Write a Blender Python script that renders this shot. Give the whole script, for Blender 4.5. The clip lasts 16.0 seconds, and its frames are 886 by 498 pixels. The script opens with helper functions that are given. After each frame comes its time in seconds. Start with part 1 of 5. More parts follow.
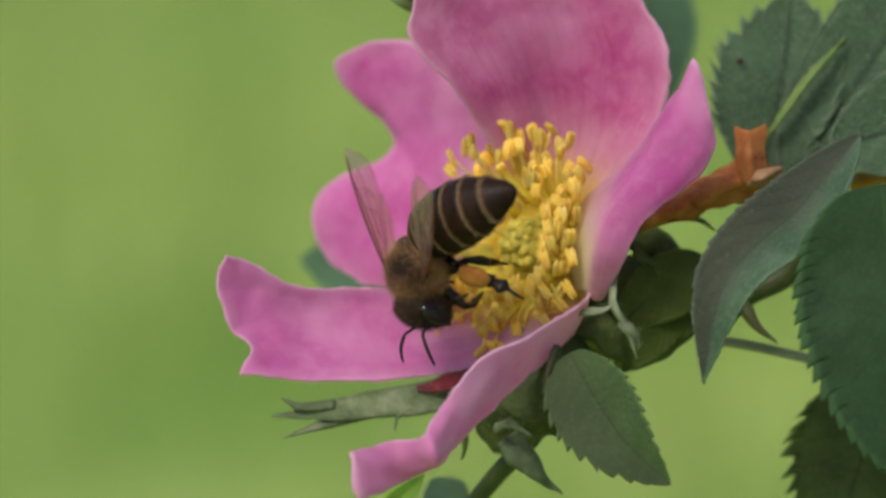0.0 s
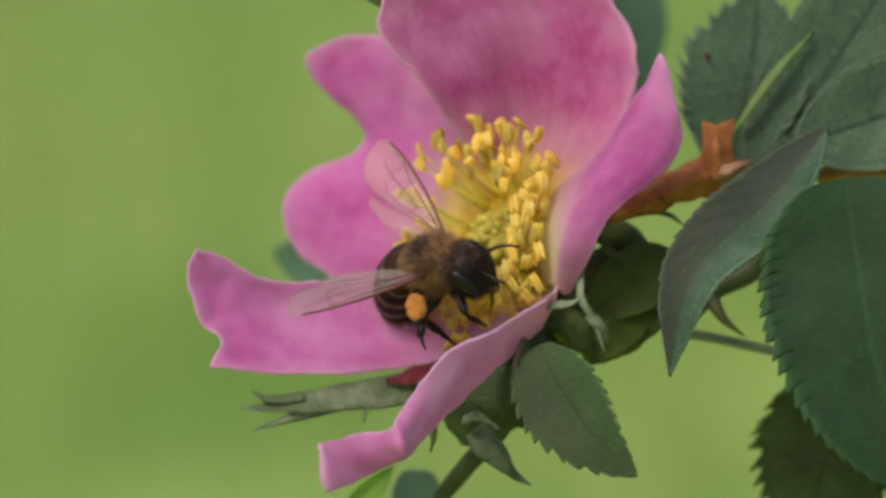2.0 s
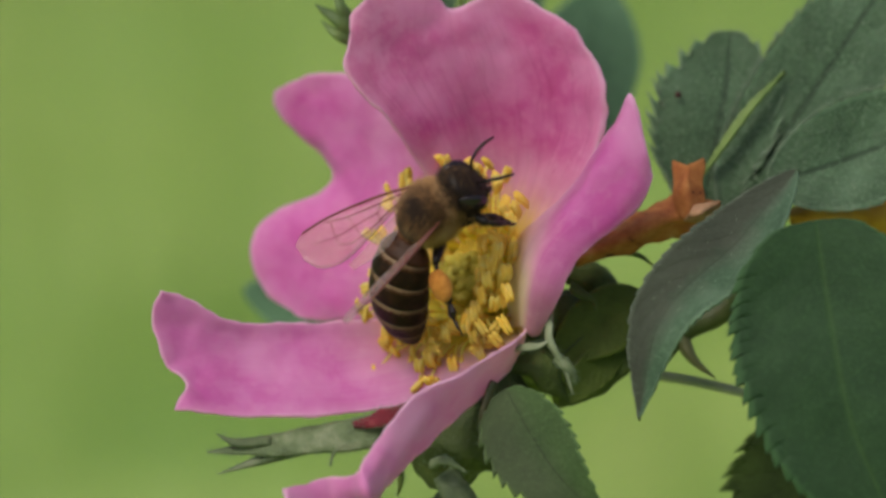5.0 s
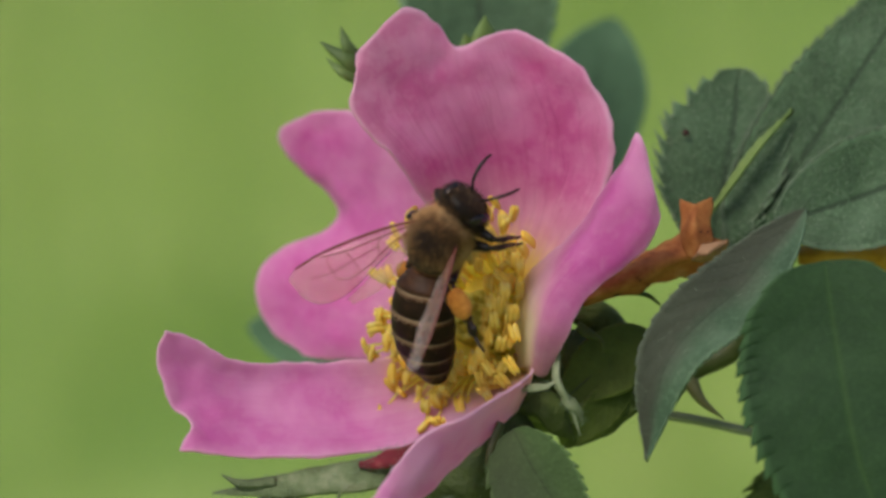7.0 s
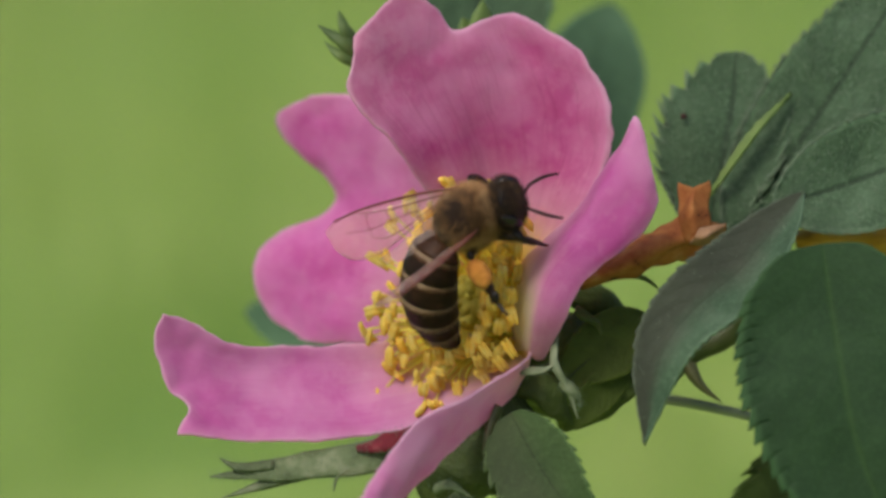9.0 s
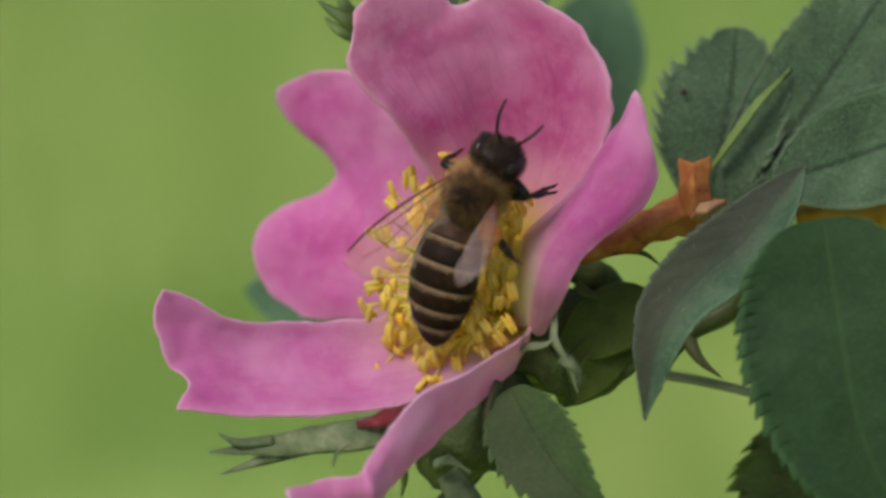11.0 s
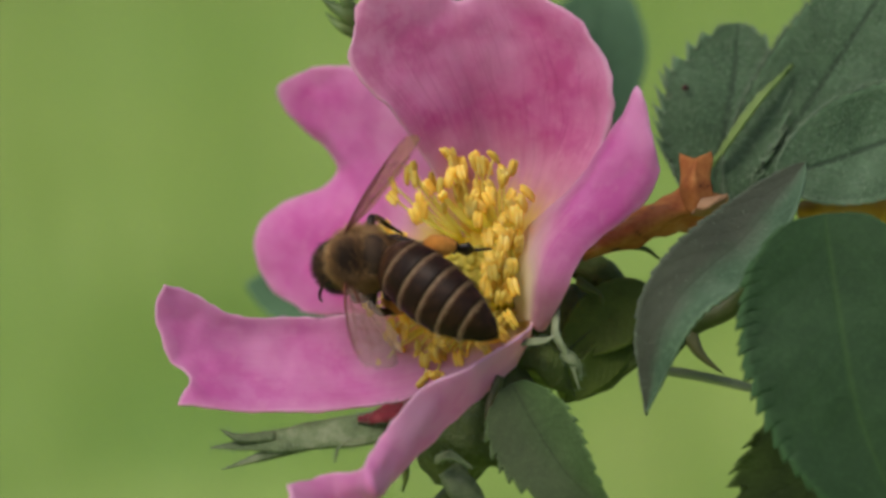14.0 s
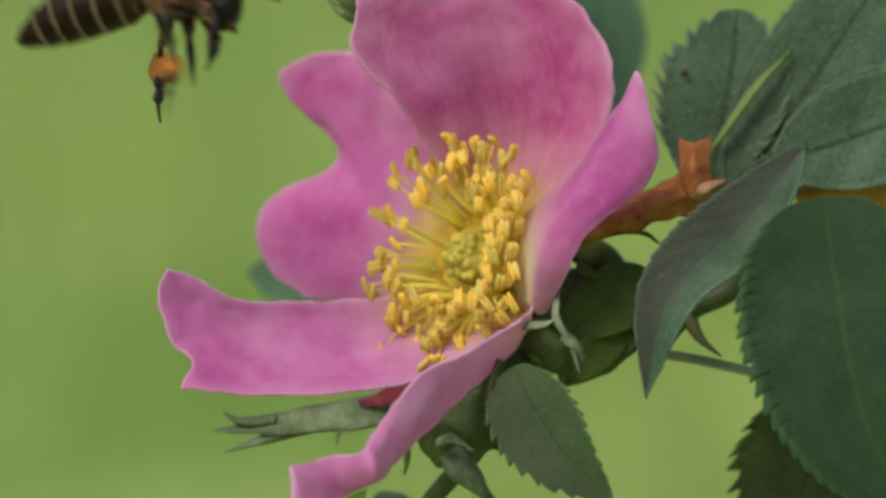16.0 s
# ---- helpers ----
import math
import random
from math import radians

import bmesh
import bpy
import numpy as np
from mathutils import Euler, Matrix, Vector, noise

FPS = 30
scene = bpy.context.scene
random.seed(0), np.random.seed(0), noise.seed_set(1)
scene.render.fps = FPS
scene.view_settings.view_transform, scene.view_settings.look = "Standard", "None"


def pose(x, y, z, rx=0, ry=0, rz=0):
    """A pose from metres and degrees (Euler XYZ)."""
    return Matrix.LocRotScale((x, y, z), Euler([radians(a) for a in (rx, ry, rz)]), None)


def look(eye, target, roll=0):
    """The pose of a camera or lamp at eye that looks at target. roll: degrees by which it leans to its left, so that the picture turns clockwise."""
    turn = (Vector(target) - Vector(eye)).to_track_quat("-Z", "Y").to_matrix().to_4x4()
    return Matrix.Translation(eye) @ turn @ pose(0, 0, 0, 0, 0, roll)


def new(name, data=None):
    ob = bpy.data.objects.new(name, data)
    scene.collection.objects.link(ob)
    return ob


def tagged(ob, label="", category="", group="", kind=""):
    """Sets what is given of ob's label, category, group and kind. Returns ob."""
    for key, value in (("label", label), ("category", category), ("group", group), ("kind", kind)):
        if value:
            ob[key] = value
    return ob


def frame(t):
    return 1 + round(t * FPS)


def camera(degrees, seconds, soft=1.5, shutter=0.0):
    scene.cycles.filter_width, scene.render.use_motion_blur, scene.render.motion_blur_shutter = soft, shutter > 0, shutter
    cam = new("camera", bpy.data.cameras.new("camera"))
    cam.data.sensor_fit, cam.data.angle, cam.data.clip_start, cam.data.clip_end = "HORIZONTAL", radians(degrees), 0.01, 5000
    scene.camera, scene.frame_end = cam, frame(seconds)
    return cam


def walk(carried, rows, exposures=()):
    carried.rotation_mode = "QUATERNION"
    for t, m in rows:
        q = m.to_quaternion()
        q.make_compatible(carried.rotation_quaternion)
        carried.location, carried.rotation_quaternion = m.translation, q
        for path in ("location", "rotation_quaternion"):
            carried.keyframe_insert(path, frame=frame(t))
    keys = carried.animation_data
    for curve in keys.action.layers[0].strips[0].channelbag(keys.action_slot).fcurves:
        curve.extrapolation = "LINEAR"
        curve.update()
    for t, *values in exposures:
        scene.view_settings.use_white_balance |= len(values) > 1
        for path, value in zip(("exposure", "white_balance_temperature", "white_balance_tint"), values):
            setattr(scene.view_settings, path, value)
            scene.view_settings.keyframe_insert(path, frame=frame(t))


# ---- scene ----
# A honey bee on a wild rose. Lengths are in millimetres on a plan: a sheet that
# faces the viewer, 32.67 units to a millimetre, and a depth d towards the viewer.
MM = 0.001
REACH = 235.0
TILT = radians(14)
CENTRE = Vector((0, 0, 0.9))
RIGHT = Vector((1, 0, 0))
AHEAD = Vector((0, math.cos(TILT), -math.sin(TILT)))
UP = Vector((0, math.sin(TILT), math.cos(TILT)))


def spot(x, y, d=0.0):
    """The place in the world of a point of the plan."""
    k = (REACH - d) / REACH / 32.67 * MM
    return CENTRE + RIGHT * ((x - 784) * k) + UP * ((441 - y) * k) - AHEAD * (d * MM)


def way(a, b, c):
    """A direction: to the right, up, towards the viewer."""
    return (RIGHT * a + UP * b - AHEAD * c).normalized()


# ---- camera ----
cam = camera(11.66, 16.0, soft=3.1, shutter=0.15)
cam.data.dof.use_dof = True
cam.data.dof.focus_distance = 0.2305
cam.data.dof.aperture_fstop = 28.0
# seconds, then the drift to the right, up and back in millimetres, and the lean in degrees
DRIFT = [
    (0.0, -3.09, -0.72, 1.32, -0.01),
    (0.5, -2.51, -0.30, 0.54, -0.01),
    (1.0, -2.57, -0.01, 1.89, -0.01),
    (1.5, -2.64, -0.32, 1.45, -0.01),
    (2.0, -1.40, -1.06, 2.86, -0.01),
    (2.5, -0.69, -1.02, 1.81, -0.01),
    (3.0, -0.48, -0.46, 0.49, -0.01),
    (3.5, -0.31, 1.20, 1.19, -0.00),
    (4.0, 0.21, 0.92, 1.09, -0.00),
    (6.5, 0.38, 2.51, -0.56, -0.00),
    (7.0, -0.00, 3.29, -0.82, -0.00),
    (7.5, -0.65, 3.60, -2.31, -0.01),
    (8.0, -0.77, 2.46, -1.15, -0.00),
    (8.5, -0.24, 2.22, -0.70, -0.00),
    (9.0, 0.12, 2.40, -1.04, -0.00),
    (11.5, 0.13, 0.85, -1.50, -0.01),
    (12.0, 0.40, 0.79, -1.41, -0.01),
    (12.5, 0.41, 1.00, -1.72, -0.01),
    (13.0, 0.40, 1.22, 0.07, -0.00),
    (13.5, 0.45, 1.31, -0.70, -0.01),
    (14.0, 0.05, 0.84, -1.37, -0.01),
    (14.5, -0.02, -0.11, 0.30, -0.00),
    (15.0, 0.07, 0.99, 0.07, -0.00),
    (15.5, 0.11, 1.21, 0.03, -0.00),
    (16.0, -0.00, 0.00, 0.00, -0.00),
]


def eye_pose(a, b, c, lean):
    eye = CENTRE - AHEAD * (REACH * MM) + (RIGHT * a + UP * b - AHEAD * c) * MM
    return look(eye, eye + AHEAD, -lean)


walk(cam, [(t, eye_pose(a, b, c, l)) for t, a, b, c, l in DRIFT], ((0.0, 0.34), (2.5, 0.28), (6.5, 0.28), (9.0, 0.27), (11.5, 0.22), (15.0, 0.22), (16.0, 0.25)))

# ---- light ----
world = bpy.data.worlds.new("world")
scene.world = world
world.use_nodes = True
wt = world.node_tree
sky = wt.nodes.new("ShaderNodeTexSky")
sky.sky_type = "NISHITA"
sky.sun_disc = False
sky.sun_elevation = radians(54)
sky.sun_rotation = radians(219)
sky.dust_density = 3.0
wt.links.new(sky.outputs[0], wt.nodes["Background"].inputs[0])
wt.nodes["Background"].inputs[1].default_value = 0.11
sun = new("sun", bpy.data.lights.new("sun", "SUN"))
sun.data.energy = 1.6
sun.data.angle = radians(25)
sun.data.color = (1.0, 0.95, 0.86)
sun.matrix_world = look((-0.8, -1.0, 2.65), (0, 0, 0.9))


# ---- materials ----
def srgb(r, g, b):
    return tuple((c / 12.92 if c <= 0.04045 else ((c + 0.055) / 1.055) ** 2.4) for c in (r / 255, g / 255, b / 255)) + (1,)


class Mat:
    """A node material with a short hand for links."""

    def __init__(self, name, rough=0.6, metal=0.0):
        self.m = bpy.data.materials.new(name)
        self.m.use_nodes = True
        self.t = self.m.node_tree
        self.b = self.t.nodes["Principled BSDF"]
        self.b.inputs["Roughness"].default_value = rough
        self.b.inputs["Metallic"].default_value = metal

    def node(self, kind, **sets):
        n = self.t.nodes.new(kind)
        for k, v in sets.items():
            if k == "blend":
                n.blend_type = v
            elif k == "data":
                n.data_type = v
            elif k == "op":
                n.operation = v
        return n

    def link(self, a, b):
        self.t.links.new(a, b)

    def coords(self, which="Object", scale=(1, 1, 1)):
        c = self.node("ShaderNodeTexCoord")
        mp = self.node("ShaderNodeMapping")
        mp.inputs["Scale"].default_value = scale
        self.link(c.outputs[which], mp.inputs[0])
        return mp.outputs[0]

    def noise(self, vec, scale, detail=4.0, rough=0.6):
        n = self.node("ShaderNodeTexNoise")
        n.inputs["Scale"].default_value = scale
        n.inputs["Detail"].default_value = detail
        n.inputs["Roughness"].default_value = rough
        self.link(vec, n.inputs["Vector"])
        return n.outputs["Fac"]

    def ramp(self, fac, stops):
        r = self.node("ShaderNodeValToRGB")
        e = r.color_ramp.elements
        while len(e) < len(stops):
            e.new(0.5)
        for el, (p, c) in zip(e, stops):
            el.position, el.color = p, c
        self.link(fac, r.inputs[0])
        return r.outputs[0]

    def mix(self, fac, a, b, blend="MIX"):
        n = self.node("ShaderNodeMix", data="RGBA", blend=blend)
        for sock, val in ((n.inputs[0], fac), (n.inputs[6], a), (n.inputs[7], b)):
            if isinstance(val, (int, float)):
                sock.default_value = val
            elif isinstance(val, tuple):
                sock.default_value = val
            else:
                self.link(val, sock)
        return n.outputs[2]

    def bump(self, height, strength, distance):
        n = self.node("ShaderNodeBump")
        n.inputs["Strength"].default_value = strength
        n.inputs["Distance"].default_value = distance
        self.link(height, n.inputs["Height"])
        self.link(n.outputs[0], self.b.inputs["Normal"])

    def color(self, c):
        if isinstance(c, tuple):
            self.b.inputs["Base Color"].default_value = c
        else:
            self.link(c, self.b.inputs["Base Color"])

    def thin(self, amount, c):
        """Lets light shine through a thin sheet."""
        tr = self.node("ShaderNodeBsdfTranslucent")
        if isinstance(c, tuple):
            tr.inputs[0].default_value = c
        else:
            self.link(c, tr.inputs[0])
        mx = self.node("ShaderNodeMixShader")
        mx.inputs[0].default_value = amount
        self.link(self.b.outputs[0], mx.inputs[1])
        self.link(tr.outputs[0], mx.inputs[2])
        self.link(mx.outputs[0], self.t.nodes["Material Output"].inputs[0])


def petal_material(name, light, middle, deep, dark, reach=1.0, fine_veins=0.12, tip=0.15, deep_mid=0.0, hem=0.0, lobe_sheen=0.0):
    m = Mat(name, 0.6)
    veins = m.noise(m.coords("UV", (27, 2.2, 1)), 1.0, 3.0, 0.6)
    blot = m.noise(m.coords("Object"), 130.0, 3.0, 0.5)
    fine = m.noise(m.coords("Object"), 1500.0, 3.0)
    speckle = m.noise(m.coords("Object"), 520.0, 3.0, 0.7)
    pink = m.ramp(blot, [(0.32, light), (0.5, middle), (0.7, deep)])
    pink = m.mix(m.ramp(speckle, [(0.42, (0.28, 0.28, 0.28, 1)), (0.55, (0, 0, 0, 1))]), pink, light)
    pink = m.mix(m.ramp(speckle, [(0.5, (0, 0, 0, 1)), (0.68, (0.22, 0.22, 0.22, 1))]), pink, deep)
    pink = m.mix(m.ramp(fine, [(0.5, (0, 0, 0, 1)), (0.8, (0.22, 0.22, 0.22, 1))]), pink, srgb(240, 188, 214))
    run = m.node("ShaderNodeSeparateXYZ")
    m.link(m.coords("UV"), run.inputs[0])
    # fine veins fan out from the base and fork on the way
    wander = m.noise(m.coords("UV", (9, 5, 1)), 1.0, 2.0, 0.5)
    bent = m.node("ShaderNodeMath", op="MULTIPLY_ADD")
    m.link(wander, bent.inputs[0])
    bent.inputs[1].default_value = 0.07
    m.link(run.outputs[0], bent.inputs[2])
    comb = m.node("ShaderNodeCombineXYZ")
    for k, (sock, size) in enumerate(((bent.outputs[0], 95.0), (run.outputs[1], 2.4))):
        mul = m.node("ShaderNodeMath", op="MULTIPLY")
        m.link(sock, mul.inputs[0])
        mul.inputs[1].default_value = size
        m.link(mul.outputs[0], comb.inputs[k])
    line = m.noise(comb.outputs[0], 1.0, 2.0, 0.55)
    fade = m.ramp(run.outputs[1], [(0.1, (0.5, 0.5, 0.5, 1)), (0.4, (1, 1, 1, 1)), (0.95, (0.35, 0.35, 0.35, 1))])
    drawn = m.mix(1.0, m.ramp(line, [(0.52, (0, 0, 0, 1)), (0.66, (fine_veins, fine_veins, fine_veins, 1))]), fade, "MULTIPLY")
    pink = m.mix(drawn, pink, dark)
    pink = m.mix(m.ramp(run.outputs[1], [(0.5, (0, 0, 0, 1)), (0.8, (tip, tip, tip, 1))]), pink, deep)
    if deep_mid:
        # a deeper tone in the middle of the blade, torn by the veins
        hub = m.node("ShaderNodeVectorMath", op="DISTANCE")
        m.link(m.coords("UV", (1.0, 1.0, 1)), hub.inputs[0])
        hub.inputs[1].default_value = (0.58, 0.42, 0)
        ragged = m.node("ShaderNodeMath", op="MULTIPLY_ADD")
        m.link(veins, ragged.inputs[0])
        ragged.inputs[1].default_value = 0.3
        m.link(hub.outputs["Value"], ragged.inputs[2])
        pink = m.mix(m.ramp(ragged.outputs[0], [(0.15, (deep_mid, deep_mid, deep_mid, 1)), (0.58, (0, 0, 0, 1))]), pink, dark)
    if lobe_sheen:
        # sunlit sheen on one lobe of the tip, put into the colour in specks
        lobe = m.ramp(run.outputs[0], [(0.22, (1, 1, 1, 1)), (0.5, (0, 0, 0, 1))])
        high = m.ramp(run.outputs[1], [(0.5, (0, 0, 0, 1)), (0.85, (lobe_sheen, lobe_sheen, lobe_sheen, 1))])
        torn = m.ramp(speckle, [(0.38, (1, 1, 1, 1)), (0.62, (0.4, 0.4, 0.4, 1))])
        pink = m.mix(m.mix(1.0, m.mix(1.0, lobe, high, "MULTIPLY"), torn, "MULTIPLY"), pink, srgb(238, 190, 214))
    # pale claw near the heart of the flower, yellow at its very base
    far = m.node("ShaderNodeVectorMath", op="LENGTH")
    m.link(m.coords("Object"), far.inputs[0])
    wob = m.node("ShaderNodeMath", op="MULTIPLY_ADD")
    m.link(veins, wob.inputs[0])
    wob.inputs[1].default_value = -0.002
    m.link(far.outputs["Value"], wob.inputs[2])
    size = m.node("ShaderNodeMath", op="MULTIPLY")
    m.link(wob.outputs[0], size.inputs[0])
    size.inputs[1].default_value = 100.0
    claw = m.ramp(size.outputs[0], [(0.10, (1, 1, 1, 1)), (0.26 * reach, (0.87, 0.87, 0.87, 1)), (0.48 * reach, (0.36, 0.36, 0.36, 1)), (0.8 * reach, (0, 0, 0, 1))])
    base = m.ramp(size.outputs[0], [(0.14, srgb(246, 216, 70)), (0.34, srgb(246, 230, 118)), (0.54, srgb(244, 226, 218))])
    col = m.mix(claw, pink, base)
    if hem:
        # a cream hem along the side that turns to the heart
        across = m.ramp(run.outputs[0], [(0.0, (hem, hem, hem, 1)), (0.2, (hem * 0.8, hem * 0.8, hem * 0.8, 1)), (0.42, (0, 0, 0, 1))])
        low = m.ramp(run.outputs[1], [(0.25, (1, 1, 1, 1)), (0.62, (0, 0, 0, 1))])
        col = m.mix(m.mix(1.0, across, low, "MULTIPLY"), col, srgb(252, 244, 200))
    # a thin pale rim
    rims = []
    for sock in (0, 1):
        fold = m.node("ShaderNodeMath", op="PINGPONG" if sock == 0 else "SUBTRACT")
        if sock == 0:
            m.link(run.outputs[0], fold.inputs[0])
            fold.inputs[1].default_value = 0.5
        else:
            fold.inputs[0].default_value = 1.0
            m.link(run.outputs[1], fold.inputs[1])
        rims.append(m.ramp(fold.outputs[0], [(0.0, (0.6, 0.6, 0.6, 1)), (0.02, (0.18, 0.18, 0.18, 1)), (0.12, (0, 0, 0, 1))]))
    col = m.mix(m.mix(1.0, rims[0], rims[1], "LIGHTEN"), col, srgb(250, 214, 232))
    m.color(col)
    m.b.inputs["Sheen Weight"].default_value = 0.3
    m.b.inputs["Specular IOR Level"].default_value = 0.3
    m.bump(m.mix(0.6, veins, speckle), 0.2, 0.0003)
    m.thin(0.5, col)
    return m.m


def leaf_material(name, a, b, c, rough=0.68, thin=0.14, purple=0.0, down=0.25, rib=None, mark=0.4, felt=0.35, side=1.0, wide=1.0):
    m = Mat(name, rough)
    m.b.inputs["Specular IOR Level"].default_value = 0.22
    sep = m.node("ShaderNodeSeparateXYZ")
    m.link(m.coords("UV"), sep.inputs[0])
    blot = m.noise(m.coords("Object"), 330.0, 5.0)
    grain = m.noise(m.coords("Object"), 4200.0, 4.0)
    cell = m.node("ShaderNodeTexVoronoi")
    cell.feature = "DISTANCE_TO_EDGE"
    cell.inputs["Scale"].default_value = 2600.0
    m.link(m.coords("Object"), cell.inputs["Vector"])
    net = m.ramp(cell.outputs["Distance"], [(0.0, (1, 1, 1, 1)), (0.12, (0, 0, 0, 1))])
    col = m.ramp(blot, [(0.3, a), (0.5, b), (0.7, c)])
    # side veins slant from the midrib, each with its own wander
    av = m.node("ShaderNodeMath", op="ABSOLUTE")
    m.link(sep.outputs[0], av.inputs[0])
    sl = m.node("ShaderNodeMath", op="MULTIPLY_ADD")
    m.link(av.outputs[0], sl.inputs[0])
    sl.inputs[1].default_value = -0.26
    m.link(sep.outputs[1], sl.inputs[2])
    wa = m.node("ShaderNodeMath", op="MULTIPLY_ADD")
    m.link(blot, wa.inputs[0])
    wa.inputs[1].default_value = 0.12
    m.link(sl.outputs[0], wa.inputs[2])
    fr = m.node("ShaderNodeMath", op="MULTIPLY")
    m.link(wa.outputs[0], fr.inputs[0])
    fr.inputs[1].default_value = 62.0
    si = m.node("ShaderNodeMath", op="SINE")
    m.link(fr.outputs[0], si.inputs[0])
    vein = m.ramp(si.outputs[0], [(0.0, (0, 0, 0, 1)), (0.86, (0, 0, 0, 1)), (1.0, (0.6 * side, 0.6 * side, 0.6 * side, 1))])
    mid = m.ramp(av.outputs[0], [(0.0, (1, 1, 1, 1)), (0.018 * wide, (0.7, 0.7, 0.7, 1)), (0.045 * wide, (0, 0, 0, 1))])
    lines = m.mix(1.0, vein, mid, "LIGHTEN")
    soft = m.mix(1.0, lines, (mark, mark, mark, 1), "MULTIPLY")
    col = m.mix(soft, col, rib or tuple(x * 0.32 for x in a[:3]) + (1,))
    pale = tuple(min(1, x * 1.7) for x in c[:3]) + (1,)
    col = m.mix(m.ramp(grain, [(0.5, (0, 0, 0, 1)), (0.78, (felt, felt, felt, 1))]), col, pale)
    fibre = m.noise(m.coords("UV", (60, 22, 1)), 1.0, 3.0, 0.7)
    col = m.mix(m.ramp(fibre, [(0.52, (0, 0, 0, 1)), (0.75, (felt * 0.7, felt * 0.7, felt * 0.7, 1))]), col, pale)
    col = m.mix(m.ramp(av.outputs[0], [(0.87, (0, 0, 0, 1)), (0.97, (felt * 2, felt * 2, felt * 2, 1))]), col, pale)
    if purple:
        pu = m.node("ShaderNodeMath", op="MULTIPLY_ADD")
        m.link(blot, pu.inputs[0])
        pu.inputs[1].default_value = 1.4
        m.link(sep.outputs[0], pu.inputs[2])
        col = m.mix(m.ramp(pu.outputs[0], [(0.25, (0, 0, 0, 1)), (1.3, (purple, purple, purple, 1))]), col, srgb(64, 57, 50))
    m.color(col)
    m.b.inputs["Sheen Weight"].default_value = down
    m.b.inputs["Sheen Roughness"].default_value = 0.4
    h = m.mix(0.45, m.mix(0.1, grain, net, "SUBTRACT"), lines, "SUBTRACT")
    m.bump(h, 0.4, 0.0002)
    m.thin(thin, col)
    return m.m


def plain(name, stops, scale, rough=0.6, bump=0.3, dist=0.0002, thin=0.0, shine=0.4):
    """Mottled material: colour stops over noise at a real-world size."""
    m = Mat(name, rough)
    m.b.inputs["Specular IOR Level"].default_value = shine
    n = m.noise(m.coords("Object"), scale, 5.0)
    g = m.noise(m.coords("Object"), scale * 7, 3.0)
    info = m.node("ShaderNodeObjectInfo")
    col = m.ramp(n, stops)
    hsv = m.node("ShaderNodeHueSaturation")
    m.link(col, hsv.inputs["Color"])
    ad = m.node("ShaderNodeMath", op="MULTIPLY_ADD")
    m.link(info.outputs["Random"], ad.inputs[0])
    ad.inputs[1].default_value = 0.3
    ad.inputs[2].default_value = 0.85
    m.link(ad.outputs[0], hsv.inputs["Value"])
    m.color(hsv.outputs[0])
    m.bump(g, bump, dist)
    if thin:
        m.thin(thin, hsv.outputs[0])
    return m.m


PETAL = petal_material("petal", srgb(232, 163, 210), srgb(221, 130, 194), srgb(207, 95, 173), srgb(185, 56, 135), fine_veins=0.14, tip=0.35)
PETAL_FAR = petal_material("petal_far", srgb(234, 156, 210), srgb(225, 124, 196), srgb(208, 90, 170), srgb(186, 54, 134), fine_veins=0.08)
PETAL_EDGE = petal_material("petal_edge", srgb(225, 144, 199), srgb(214, 112, 182), srgb(201, 85, 165), srgb(182, 56, 132), fine_veins=0.1, hem=0.9)
# the tall petal's pink, redder and deeper: its shade is put into the colour
PETAL_SHADED = petal_material("petal_shaded", srgb(228, 150, 195), srgb(214, 103, 166), srgb(201, 78, 147), srgb(168, 30, 95), 0.98, 0.3, 0.0, 0.36, lobe_sheen=0.4)
PETAL_PALE = petal_material("petal_pale", srgb(232, 175, 210), srgb(227, 146, 198), srgb(213, 111, 181), srgb(195, 78, 155), 1.15, 0.1, 0.5)
LEAF = leaf_material("leaf", srgb(50, 73, 48), srgb(62, 86, 58), srgb(82, 106, 78), down=0.4, mark=0.8, felt=0.46, side=0.4, wide=1.8)
LEAF_FAR = leaf_material("leaf_far", srgb(66, 96, 68), srgb(74, 104, 74), srgb(86, 116, 86))
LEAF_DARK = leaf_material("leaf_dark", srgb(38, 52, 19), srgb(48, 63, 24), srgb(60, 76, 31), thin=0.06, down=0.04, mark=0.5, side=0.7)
LEAF_GREEN = leaf_material("leaf_green", srgb(28, 52, 25), srgb(35, 60, 31), srgb(44, 70, 39), thin=0.08, down=0.06, rib=srgb(70, 100, 40), mark=0.2, side=0.25)
LEAF_PURPLE = leaf_material("leaf_purple", srgb(50, 73, 51), srgb(62, 86, 62), srgb(84, 106, 82), purple=0.68, down=0.25, mark=0.3, side=0.5)
LEAF_DUSK = leaf_material("leaf_dusk", srgb(46, 66, 32), srgb(58, 80, 40), srgb(72, 94, 52), purple=0.34, down=0.12, mark=0.5, side=0.3)
LEAF_OLIVE = leaf_material("leaf_olive", srgb(60, 72, 26), srgb(74, 88, 33), srgb(90, 104, 43), thin=0.1, down=0.05, mark=0.1, felt=0.12)
LEAF_LIGHT = plain("leaf_light", [(0.3, srgb(78, 100, 44)), (0.6, srgb(100, 122, 58)), (0.8, srgb(126, 142, 80))], 300, 0.6, 0.2, 0.0001)
LEAF_BUD = plain("leaf_bud", [(0.3, srgb(66, 86, 42)), (0.6, srgb(88, 108, 56)), (0.8, srgb(116, 128, 76))], 500, 0.6, 0.3, 0.0001)
